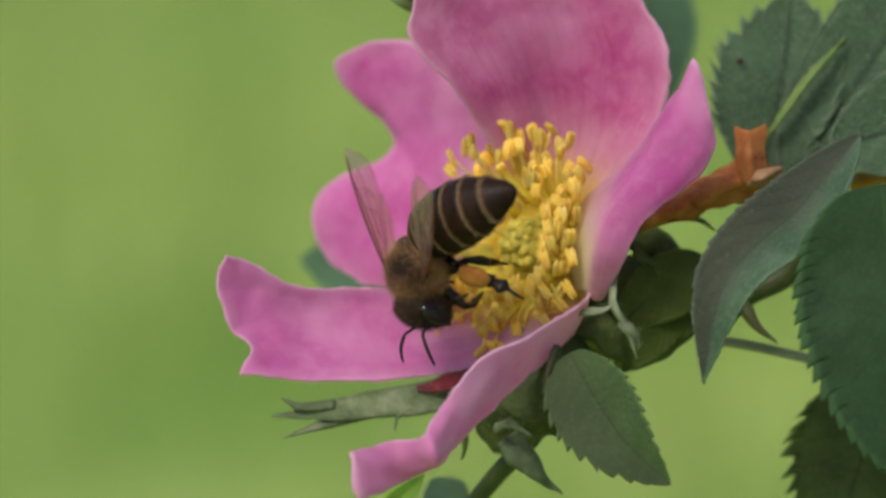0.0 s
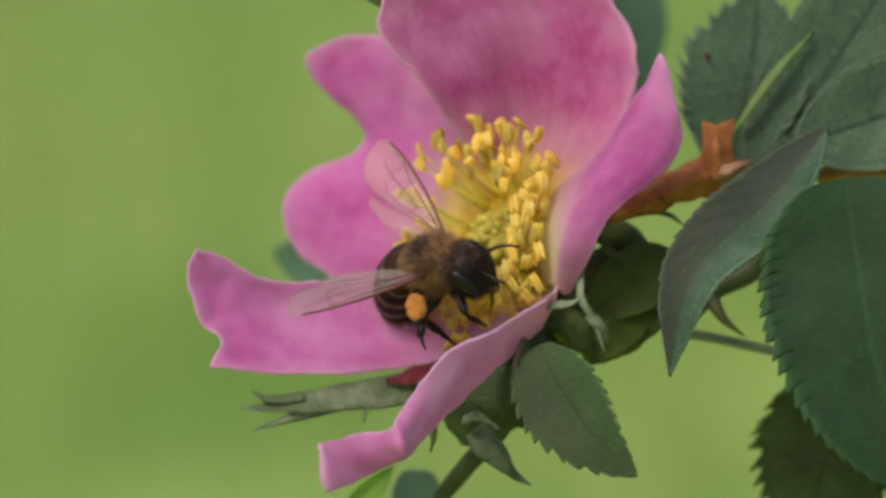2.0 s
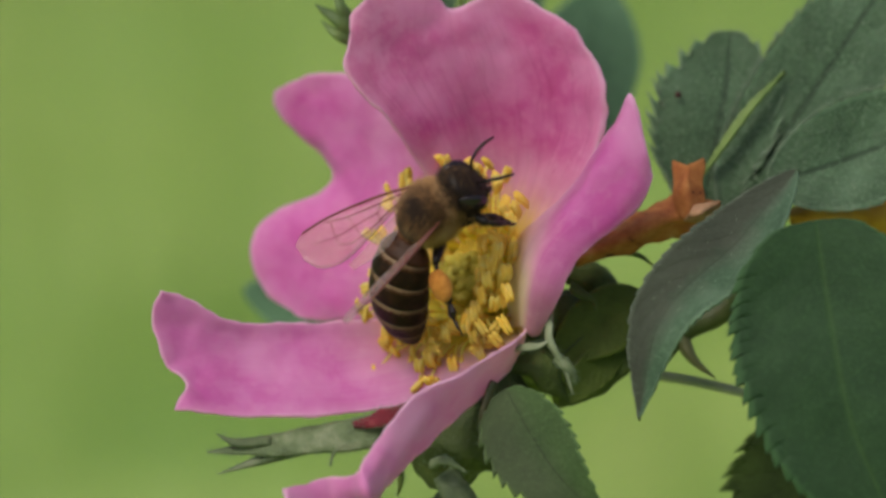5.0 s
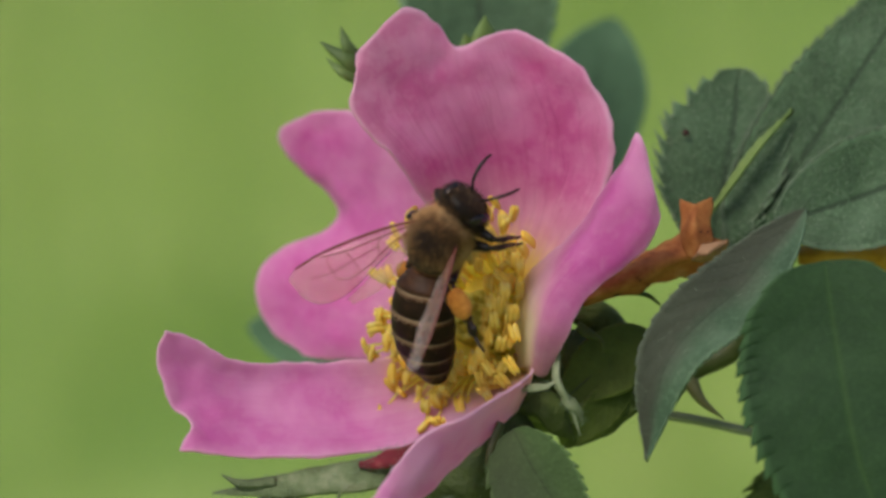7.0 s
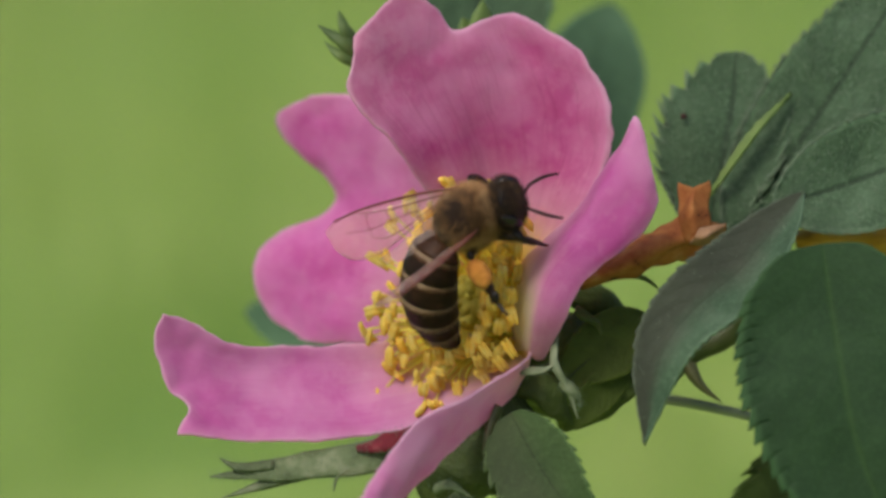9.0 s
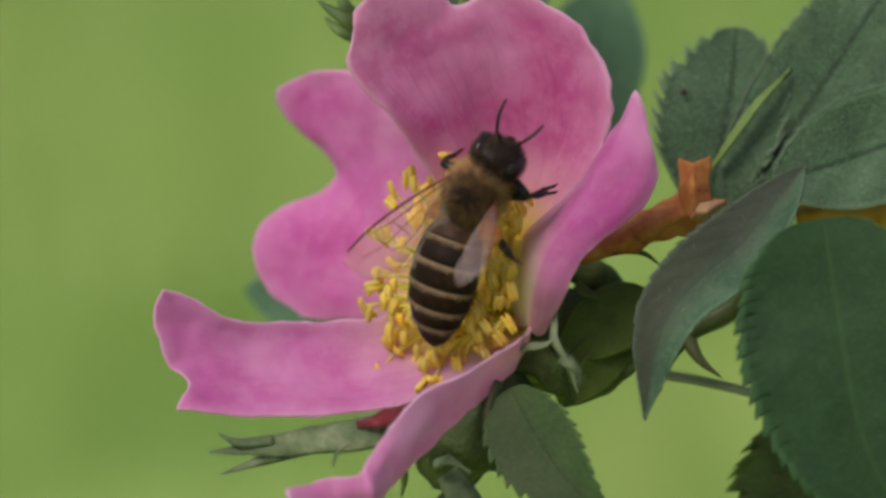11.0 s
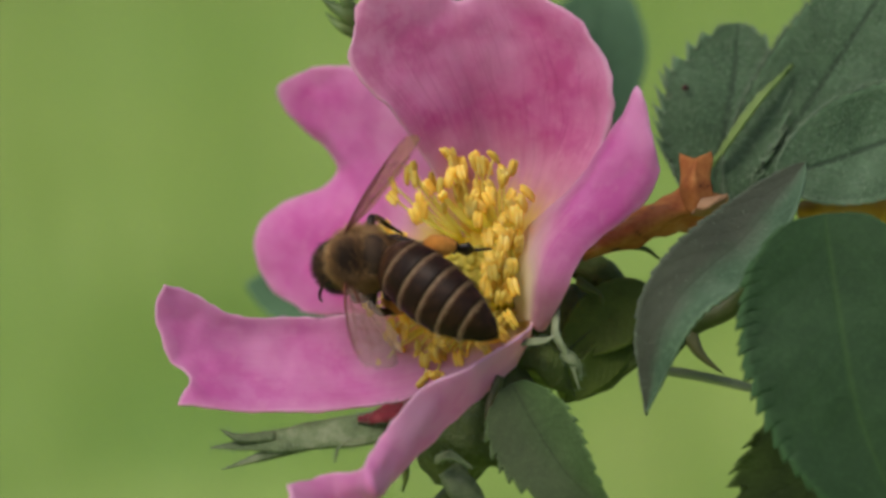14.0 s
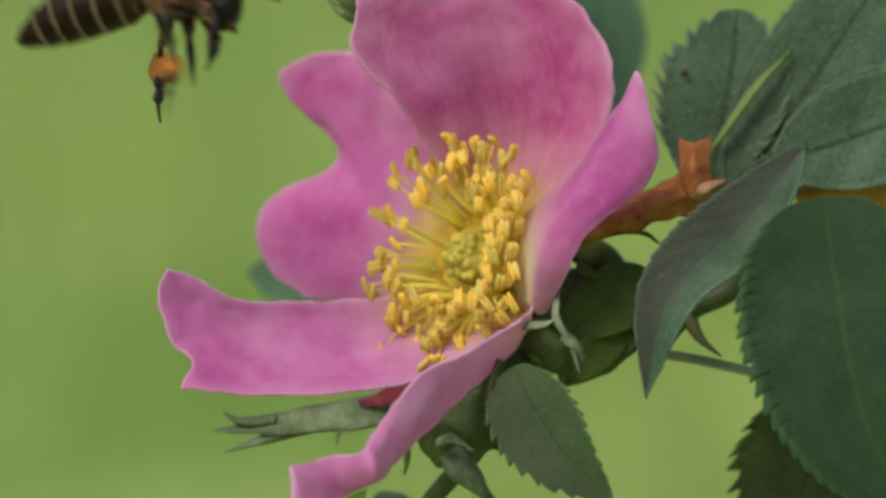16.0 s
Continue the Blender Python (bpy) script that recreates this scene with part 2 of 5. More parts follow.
LEAF_PALE = plain("leaf_pale", [(0.3, srgb(98, 128, 100)), (0.6, srgb(122, 152, 122)), (0.8, srgb(146, 170, 142))], 300, 0.7, 0.2, 0.0001, 0.2)
LEAF_BRIGHT = plain("leaf_bright", [(0.3, srgb(112, 152, 52)), (0.6, srgb(138, 178, 68)), (0.8, srgb(164, 198, 92))], 300, 0.6, 0.2, 0.0001, 0.3)
DEAD = plain("dead_leaf", [(0.3, srgb(70, 36, 20)), (0.37, srgb(174, 100, 50)), (0.6, srgb(204, 134, 72)), (0.78, srgb(220, 168, 112))], 900, 0.75, 0.6, 0.0003, 0.2)
DEAD_PALE = plain("dead_leaf_pale", [(0.3, srgb(140, 100, 66)), (0.6, srgb(180, 140, 104)), (0.8, srgb(200, 170, 134))], 560, 0.8, 0.6, 0.0003, 0.2)
DEAD_YELLOW = plain("dead_leaf_yellow", [(0.3, srgb(126, 62, 30)), (0.45, srgb(196, 146, 40)), (0.7, srgb(214, 170, 66))], 240, 0.75, 0.5, 0.0003, 0.2)
SEPAL = plain("sepal", [(0.3, srgb(60, 72, 42)), (0.5, srgb(88, 101, 66)), (0.7, srgb(122, 128, 98))], 700, 0.7, 0.6, 0.0002)
SEPAL_PALE = plain("sepal_pale", [(0.3, srgb(98, 110, 78)), (0.6, srgb(128, 136, 106)), (0.8, srgb(160, 162, 138))], 700, 0.7)
RED = plain("red_flush", [(0.3, srgb(80, 14, 26)), (0.55, srgb(122, 24, 40)), (0.75, srgb(158, 80, 84))], 1100, 0.6, 0.8)
HIP = plain("hip", [(0.3, srgb(54, 66, 20)), (0.55, srgb(74, 88, 30)), (0.75, srgb(100, 112, 46))], 420, 0.7, 0.6, 0.0004)
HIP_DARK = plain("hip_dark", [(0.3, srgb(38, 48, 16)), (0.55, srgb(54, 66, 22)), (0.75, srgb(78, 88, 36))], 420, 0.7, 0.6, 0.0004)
DOWN = plain("down", [(0.3, srgb(96, 116, 90)), (0.7, srgb(130, 148, 122))], 300, 0.7, 0.0)
STEM = plain("stem", [(0.3, srgb(38, 48, 20)), (0.55, srgb(52, 64, 28)), (0.75, srgb(70, 74, 42))], 300, 0.55, 0.4)
STEM_GREY = plain("stem_grey", [(0.3, srgb(110, 120, 96)), (0.7, srgb(140, 146, 124))], 400, 0.6, 0.3)
THORN = plain("thorn", [(0.3, srgb(62, 66, 36)), (0.7, srgb(88, 86, 54))], 400, 0.5)
THORN_DARK = plain("speck", [(0.3, srgb(40, 18, 14)), (0.7, srgb(74, 34, 26))], 900, 0.7)
ANTHER = plain("anther", [(0.3, srgb(251, 214, 88)), (0.5, srgb(253, 228, 116)), (0.75, srgb(254, 242, 166))], 1500, 0.65, 0.5, 0.0002, 0.5, 0.25)
FILAMENT = plain("filament", [(0.3, srgb(255, 248, 140)), (0.7, srgb(255, 252, 190))], 600, 0.5, 0.2, 0.0001, 0.8)
CARPEL = plain("carpel", [(0.3, srgb(200, 186, 70)), (0.55, srgb(220, 204, 88)), (0.75, srgb(238, 222, 116))], 1400, 0.55, 0.5, 0.0002, 0.35)
DISC = plain("disc", [(0.3, srgb(250, 222, 76)), (0.7, srgb(254, 238, 120))], 500, 0.4, 0.3, 0.0002, 0.6)

FUZZ = plain("fuzz", [(0.3, srgb(116, 82, 48)), (0.5, srgb(166, 124, 80)), (0.75, srgb(210, 174, 126))], 900, 0.8, 0.1)
FUZZ_PALE = plain("fuzz_pale", [(0.3, srgb(118, 98, 74)), (0.7, srgb(160, 138, 110))], 900, 0.8, 0.1)
FUZZ_CORE = plain("fuzz_core", [(0.3, srgb(32, 22, 15)), (0.7, srgb(58, 40, 26))], 900, 0.85, 0.4)
FUZZ_DARK = plain("fuzz_dark", [(0.3, srgb(38, 26, 18)), (0.7, srgb(72, 50, 34))], 900, 0.8, 0.1)
VEIN = plain("vein", [(0.3, srgb(86, 42, 33)), (0.7, srgb(124, 68, 54))], 900, 0.5, 0.1)
CHITIN = plain("chitin", [(0.3, srgb(16, 10, 7)), (0.6, srgb(26, 15, 11)), (0.8, srgb(46, 26, 18))], 900, 0.36, 0.3, 0.0001, shine=0.3)
CHITIN_BROWN = plain("chitin_brown", [(0.3, srgb(50, 30, 18)), (0.6, srgb(80, 48, 28)), (0.8, srgb(116, 74, 44))], 700, 0.4, 0.3, 0.0001)
EYE = plain("eye", [(0.3, srgb(16, 12, 14)), (0.7, srgb(34, 26, 28))], 2000, 0.18, 0.1, 0.00005)
POLLEN = plain("pollen", [(0.3, srgb(160, 98, 32)), (0.55, srgb(190, 124, 46)), (0.8, srgb(212, 156, 78))], 2200, 0.8, 0.7, 0.0003)


def tergite_material(name, pale, middle, dark):
    """A plate that fades from a downy pale fore edge to a dark shiny hind part."""
    m = Mat(name, 0.46)
    m.b.inputs["Specular IOR Level"].default_value = 0.12
    sep = m.node("ShaderNodeSeparateXYZ")
    m.link(m.coords("UV"), sep.inputs[0])
    rag = m.noise(m.coords("UV", (110, 3, 1)), 1.0, 3.0, 0.7)
    grain = m.noise(m.coords("Object"), 1800.0, 4.0)
    sh = m.node("ShaderNodeMath", op="MULTIPLY_ADD")
    m.link(rag, sh.inputs[0])
    sh.inputs[1].default_value = 0.36
    m.link(sep.outputs[1], sh.inputs[2])
    col = m.ramp(sh.outputs[0], [(0.14, pale), (0.27, pale), (0.35, middle), (0.46, dark), (1.0, tuple(x * 0.75 for x in dark[:3]) + (1,))])
    col = m.mix(m.ramp(grain, [(0.45, (0, 0, 0, 1)), (0.8, (0.3, 0.3, 0.3, 1))]), col, middle)
    m.color(col)
    m.bump(grain, 0.3, 0.0001)
    return m.m


TERGITE_FORE = tergite_material("tergite_fore", srgb(150, 114, 80), srgb(108, 72, 46), srgb(58, 36, 23))
TERGITE = tergite_material("tergite", srgb(130, 108, 86), srgb(84, 54, 36), srgb(33, 20, 13))


def wing_material():
    m = Mat("wing_membrane", 0.3)
    m.color(srgb(232, 208, 200))
    n = m.noise(m.coords("Object"), 900.0, 3.0)
    m.bump(n, 0.4, 0.0003)
    clear = m.node("ShaderNodeBsdfTransparent")
    clear.inputs[0].default_value = (0.95, 0.9, 0.85, 1)
    mx = m.node("ShaderNodeMixShader")
    mx.inputs[0].default_value = 0.105
    m.link(clear.outputs[0], mx.inputs[1])
    m.link(m.b.outputs[0], mx.inputs[2])
    sheen = m.node("ShaderNodeBsdfAnisotropic")
    sheen.inputs["Roughness"].default_value = 0.22
    crinkle = m.node("ShaderNodeBump")
    crinkle.inputs["Strength"].default_value = 0.5
    crinkle.inputs["Distance"].default_value = 0.0003
    m.link(n, crinkle.inputs["Height"])
    m.link(crinkle.outputs[0], sheen.inputs["Normal"])
    edge = m.node("ShaderNodeFresnel")
    edge.inputs["IOR"].default_value = 1.4
    part_of = m.node("ShaderNodeMath", op="MULTIPLY")
    m.link(edge.outputs[0], part_of.inputs[0])
    part_of.inputs[1].default_value = 0.28
    glossy = m.node("ShaderNodeMixShader")
    m.link(part_of.outputs[0], glossy.inputs[0])
    m.link(mx.outputs[0], glossy.inputs[1])
    m.link(sheen.outputs[0], glossy.inputs[2])
    m.link(glossy.outputs[0], m.t.nodes["Material Output"].inputs[0])
    return m.m


WING = wing_material()


def meadow_material():
    m = Mat("meadow", 0.9)
    c = m.coords("Object")
    big = m.noise(c, 2.6, 2.0, 0.45)
    wide = m.noise(c, 0.9, 2.0, 0.5)
    mid = m.noise(c, 14.0, 4.0)
    col = m.ramp(big, [(0.34, srgb(119, 152, 63)), (0.5, srgb(141, 169, 78)), (0.66, srgb(168, 187, 100))])
    col = m.mix(m.ramp(wide, [(0.45, (0, 0, 0, 1)), (0.7, (0.6, 0.6, 0.6, 1))]), col, srgb(166, 180, 86))
    col = m.mix(m.ramp(mid, [(0.4, (0, 0, 0, 1)), (0.75, (0.5, 0.5, 0.5, 1))]), col, srgb(99, 127, 55))
    m.color(col)
    m.bump(mid, 0.6, 0.03)
    return m.m


def grass_material():
    m = Mat("grass_blade", 0.6)
    g = m.node("ShaderNodeNewGeometry")
    col = m.ramp(g.outputs["Random Per Island"], [(0.0, srgb(109, 144, 55)), (0.6, srgb(143, 172, 78)), (1.0, srgb(182, 189, 110))])
    m.color(col)
    m.thin(0.3, col)
    return m.m


WEED = plain("weed", [(0.3, srgb(84, 122, 46)), (0.7, srgb(112, 148, 66))], 20, 0.7, 0.2, 0.01, 0.2)


# ---- mesh tools ----
def part(name, bm, material, parent=None, label="", smooth=True):
    """Links a bmesh, given in its parent's space, as one mesh object."""
    me = bpy.data.meshes.new(name)
    bm.to_mesh(me)
    bm.free()
    for mt in (material if isinstance(material, (list, tuple)) else [material]):
        me.materials.append(mt)
    if smooth:
        me.polygons.foreach_set("use_smooth", [True] * len(me.polygons))
    ob = new(name, me)
    if parent is not None:
        ob.parent = parent
    if label:
        ob["label"] = label
    return ob


def thing(name, at, label, category, group=""):
    ob = new(name)
    ob.empty_display_size = 0.002
    ob.location = at
    return tagged(ob, label, category, group)


def spline(a, b, c, d, f):
    return 0.5 * (2 * b + (c - a) * f + (2 * a - 5 * b + 4 * c - d) * f * f + (3 * b - a - 3 * c + d) * f ** 3)


def along(pts, f):
    """A point at f (0 to 1) of a smooth line through pts."""
    n = len(pts) - 1
    i = min(int(f * n), n - 1)
    g = f * n - i
    ext = [2 * pts[0] - pts[1], *pts, 2 * pts[-1] - pts[-2]]
    return spline(ext[i], ext[i + 1], ext[i + 2], ext[i + 3], g)


def tube(bm, pts, radii, sides=6, steps=8, flat=1.0, cap=True, up=None):
    """A swept, tapering round bar along pts, joined into bm."""
    ref = Vector(up) if up is not None else None
    rings, last = [], None
    for k in range(steps + 1):
        f = k / steps
        p = along(pts, f)
        q = along(pts, min(1, f + 0.01)) - along(pts, max(0, f - 0.01))
        q.normalize()
        if last is None:
            side = ref.cross(q) if ref is not None else q.orthogonal()
        else:
            side = last - q * last.dot(q)
        side.normalize()
        last = side
        other = q.cross(side)
        r = radii[-1] if f >= 1 else radii[int(f * (len(radii) - 1))] * (1 - (f * (len(radii) - 1)) % 1) + radii[int(f * (len(radii) - 1)) + 1] * ((f * (len(radii) - 1)) % 1)
        rings.append([bm.verts.new(p + (side * math.cos(a) + other * math.sin(a) * flat) * r) for a in (2 * math.pi * j / sides for j in range(sides))])
    for a, b in zip(rings, rings[1:]):
        for j in range(sides):
            bm.faces.new((a[j], a[(j + 1) % sides], b[(j + 1) % sides], b[j]))
    if cap:
        bm.faces.new(rings[0][::-1])
        bm.faces.new(rings[-1])
    return rings


def ball(bm, at, size, sub=2, turn=None):
    m = Matrix.Translation(at) @ (turn or Matrix.Identity(4)) @ Matrix.Diagonal((*size, 1))
    return bmesh.ops.create_icosphere(bm, subdivisions=sub, radius=1.0, matrix=m)["verts"]


def thicken(ob, mm):
    s = ob.modifiers.new("thick", "SOLIDIFY")
    s.thickness, s.offset = mm * MM, 0


def sheet(bm, net, nu, nv, wave=0.0, seed=0.0, ragged=0.0):
    """A smooth sheet through a small cage of points: rows from base to tip."""
    uvl = bm.loops.layers.uv.new("UVMap")
    grid = []
    for i in range(nu + 1):
        cols = [along([row[k] for row in net], i / nu) for k in range(len(net[0]))]
        line = []
        for j in range(nv + 1):
            p = along(cols, j / nv)
            line.append((p, (j / nv, i / nu)))
        grid.append(line)
    vs = []
    for i, line in enumerate(grid):
        row = []
        for j, (p, uv) in enumerate(line):
            a = grid[min(i + 1, nu)][j][0] - grid[max(i - 1, 0)][j][0]
            b = line[min(j + 1, nv)][0] - line[max(j - 1, 0)][0]
            n = a.cross(b)
            n = n.normalized() if n.length > 1e-12 else Vector((0, 0, 1))
            w = wave * MM * (i / nu) * (noise.noise(p * 330 + Vector((seed, 0, 0))) + 0.5 * noise.noise(p * 900 + Vector((0, seed, 0))))
            if ragged and (j in (0, nv) or i == nu):
                p = p + noise.noise_vector(p * 1300) * ragged * MM + noise.noise_vector(p * 500) * ragged * 1.4 * MM
            row.append(bm.verts.new(p + n * w))
        vs.append(row)
    for i in range(nu):
        for j in range(nv):
            f = bm.faces.new((vs[i][j], vs[i + 1][j], vs[i + 1][j + 1], vs[i][j + 1]))
            for lp, (ii, jj) in zip(f.loops, ((i, j), (i + 1, j), (i + 1, j + 1), (i, j + 1))):
                lp[uvl].uv = grid[ii][jj][1]
    return vs


# ---- ground ----
def ground():
    bm = bmesh.new()
    n = 60
    vs = {}
    for i in range(n + 1):
        for j in range(n + 1):
            x, y = (i / n * 2 - 1), (j / n * 2 - 1)
            x, y = math.copysign(abs(x) ** 3, x) * 400, math.copysign(abs(y) ** 3, y) * 400 + 3
            vs[i, j] = bm.verts.new((x, y, 0.05 * noise.noise(Vector((x, y, 0)) * 0.7)))
    for i in range(n):
        for j in range(n):
            bm.faces.new((vs[i, j], vs[i + 1, j], vs[i + 1, j + 1], vs[i, j + 1]))
    g = part("ground", bm, meadow_material())
    tagged(g, "sunlit green meadow ground far out of focus", "ground", kind="structure")
    rnd = random.Random(5)
    verts, faces, weeds, weed_faces = [], [], [], []
    for k in range(24000):
        x, y = rnd.gauss(0, 2.4), rnd.gauss(3.6, 3.0)
        if x * x + (y + 0.1) ** 2 < 0.12:
            continue
        z = 0.05 * noise.noise(Vector((x, y, 0)) * 0.7) - 0.01
        h = rnd.uniform(0.05, 0.16)
        a = rnd.uniform(0, 6.28)
        w = rnd.uniform(0.002, 0.004)
        dx, dy = math.cos(a), math.sin(a)
        b = rnd.uniform(0.01, 0.08)
        o = len(verts)
        verts += [(x - dy * w, y + dx * w, z), (x + dy * w, y - dx * w, z), (x + dx * b * .4 + dy * w * .8, y + dy * b * .4 - dx * w * .8, z + h * .6),
                  (x + dx * b * .4 - dy * w * .8, y + dy * b * .4 + dx * w * .8, z + h * .6), (x + dx * b, y + dy * b, z + h)]
        faces += [(o, o + 1, o + 2, o + 3), (o + 3, o + 2, o + 4)]
    clumps = [(-0.82, 2.9, 0.2), (-0.86, 3.6, 0.22), (-0.92, 4.4, 0.25), (-0.82, 4.9, 0.24), (-0.98, 5.3, 0.3)] + [(rnd.gauss(0, 3.5), rnd.gauss(3.5, 3.5), rnd.uniform(0.1, 0.3)) for _ in range(44)]
    for cx, cy, size in clumps:
        if (abs(cx) < 0.2 * (cy + 0.23) or cx * cx + cy * cy < 0.3) and (cx, cy, size) not in clumps[:5]:
            continue
        for k in range(260):
            t, a = rnd.uniform(0, 6.28), rnd.uniform(0, 6.28)
            q = size * math.sqrt(rnd.random())
            x, y = cx + q * math.cos(t), cy + q * math.sin(t)
            h, w, b = rnd.uniform(0.06, 0.15) * (1.4 - q / size), rnd.uniform(0.005, 0.011), rnd.uniform(0.03, 0.1)
            z = 0.05 * noise.noise(Vector((x, y, 0)) * 0.7) - 0.01
            dx, dy, o = math.cos(a), math.sin(a), len(weeds)
            weeds += [(x - dy * w, y + dx * w, z), (x + dy * w, y - dx * w, z), (x + dx * b * .4 + dy * w, y + dy * b * .4 - dx * w, z + h * .7),
                      (x + dx * b * .4 - dy * w, y + dy * b * .4 + dx * w, z + h * .7), (x + dx * b, y + dy * b, z + h)]
            weed_faces += [(o, o + 1, o + 2, o + 3), (o + 3, o + 2, o + 4)]
    me = bpy.data.meshes.new("weeds")
    me.from_pydata(weeds, [], weed_faces)
    me.materials.append(WEED)
    tagged(new("weeds", me), "clump of darker green weeds blurred in the meadow", "weeds", kind="stuff")
    me = bpy.data.meshes.new("grass")
    me.from_pydata(verts, [], faces)
    me.materials.append(grass_material())
    tagged(new("grass", me), "soft green meadow grass blurred in the distance", "grass", kind="stuff")


ground()

# ---- the flower ----
HEART = spot(852, 462, -0.8)
AXIS = way(-0.55, 0.22, 0.80)
SIDE = AXIS.cross(way(0, 1, 0)).normalized()
OVER = SIDE.cross(AXIS).normalized()


def net_of(rows):
    return [[spot(*p) - HEART for p in row] for row in rows]


def petal(fl, material, wave, seed, ragged, rows):
    """One petal from its base to its tip, through rows of plan points."""
    bm = bmesh.new()
    sheet(bm, net_of(rows), 52, 52, wave, seed, ragged)
    thicken(part("petal", bm, material, fl, "pink petal with darker veins and a pale base"), 0.16)


def petals(fl):
    # the tall petal at the back
    petal(fl, PETAL_SHADED, 0.25, 0.0, 0.14, [
        [(840, 430, -2.5), (850, 425, -2.2), (862, 422, -2), (875, 421, -1.7), (900, 426, -1), (930, 440, .5)],
        [(779, 300, -.5), (820, 293, -.9), (850, 292, -1.3), (885, 295, -1.8), (945, 302, -1), (1009, 338, 1)],
        [(704, 183, 2.0), (770, 173, .6), (820, 173, -.4), (870, 180, -1.2), (970, 190, -.9), (1074, 217, 1.4)],
        [(626, 98, 3.0), (700, 55, 1.5), (768, 48, .5), (828, 62, -.2), (950, 58, -.3), (1084, 112, 1.5)],
        [(631, -13, 2.6), (708, -88, 1.5), (768, -72, .7), (810, -20, .2), (905, -54, .1), (1032, 14, 1.2)]])
    # the wavy petal that stands away
    petal(fl, PETAL_FAR, 0.35, 7.3, 0.08, [
        [(850, 380, -2.6), (815, 412, -1.6), (802, 428, -1.5), (796, 445, -1.3), (798, 465, -1.3), (812, 490, -1.5)],
        [(800, 275, -3.2), (745, 330, -3.8), (717, 385, -4), (708, 430, -3.8), (712, 475, -3.2), (740, 527, -2.5)],
        [(715, 168, -4), (668, 245, -6), (655, 350, -6.5), (630, 400, -6.3), (632, 470, -5.6), (665, 533, -5)],
        [(642, 99, -6), (575, 180, -8), (615, 290, -7.5), (545, 372, -7.6), (545, 462, -7.2), (600, 531, -6.6)],
        [(556, 93, -8), (494, 148, -10), (594, 276, -8.5), (470, 362, -8.8), (474, 470, -8.6), (540, 524, -7.8)]])
    # the flat petal that reaches out
    petal(fl, PETAL, 0.4, 14.6, 0.1, [
        [(880, 490, -2), (902, 512, -1.8), (930, 538, 0.2), (922, 572, 2.6), (850, 632, 3.4)],
        [(690, 526, -.5), (680, 560, -.5), (670, 600, 0), (665, 640, 1), (720, 680, 2)],
        [(560, 533, 0), (540, 567, 0), (530, 610, .5), (525, 652, 1.5), (570, 700, 2.8)],
        [(425, 531, 1), (412, 567, 1), (410, 610, 1.5), (412, 652, 2.5), (446, 699, 3.5)],
        [(348, 492, 2), (336, 540, 1.8), (346, 608, 2), (370, 647, 2.8), (376, 695, 3.8)],
        [(296, 480, 3), (277, 518, 2.5), (302, 604, 2.5), (340, 642, 3), (320, 689, 4)]])
    # the petal that curls to the viewer with a turned-down tip
    petal(fl, PETAL_PALE, 0.5, 21.9, 0.12, [
        [(902, 512, 0.2), (900, 522, -0.4), (896, 534, -0.8), (890, 546, -1.0), (880, 560, -1.2)],
        [(940, 548, 4), (938, 558, 3.2), (936, 568, 2.6), (932, 580, 2), (926, 594, 1.4)],
        [(842, 614, 7), (852, 622, 6.4), (860, 627, 5.6), (872, 638, 4.6), (882, 645, 3.4)],
        [(741, 668, 9), (752, 684, 8.6), (766, 699, 8), (780, 714, 7), (792, 726, 6)],
        [(660, 768, 10.6), (676, 786, 10.8), (688, 800, 10.4), (698, 812, 9.8), (706, 812, 8.8)],
        [(646, 799, 11.4), (652, 820, 12), (660, 838, 12), (668, 856, 11.4), (676, 852, 10)],
        [(592, 808, 9.4), (594, 826, 9.6), (598, 846, 9.6), (606, 866, 9.4), (620, 876, 9)],
        [(508, 830, 11), (509, 848, 11.6), (513, 869, 12), (515, 891, 12.2), (522, 914, 12)]])
    # the petal that stands on edge
    petal(fl, PETAL_EDGE, 0.3, 29.2, 0.06, [
        [(915, 542, 0.4), (936, 540, 3.0), (944, 549, 3.4), (951, 555, 3.4), (958, 556, 3.4), (966, 553, 3.4)],
        [(905, 470, 0.4), (942, 464, 4.8), (956, 470, 5.6), (969, 475, 5.8), (983, 481, 5.8), (1000, 490, 5.6)],
        [(922, 394, 0.8), (958, 392, 5.0), (983, 395, 6.0), (1004, 401, 6.2), (1020, 409, 6.2), (1036, 418, 6.0)],
        [(1026, 292, 3.4), (1044, 287, 5.2), (1064, 304, 5.8), (1086, 321, 6.0), (1107, 334, 6.0), (1130, 338, 5.6)],
        [(1131, 127, 5.0), (1136, 137, 5.3), (1144, 166, 5.5), (1152, 204, 5.6), (1159, 240, 5.6), (1166, 276, 5.4)]])


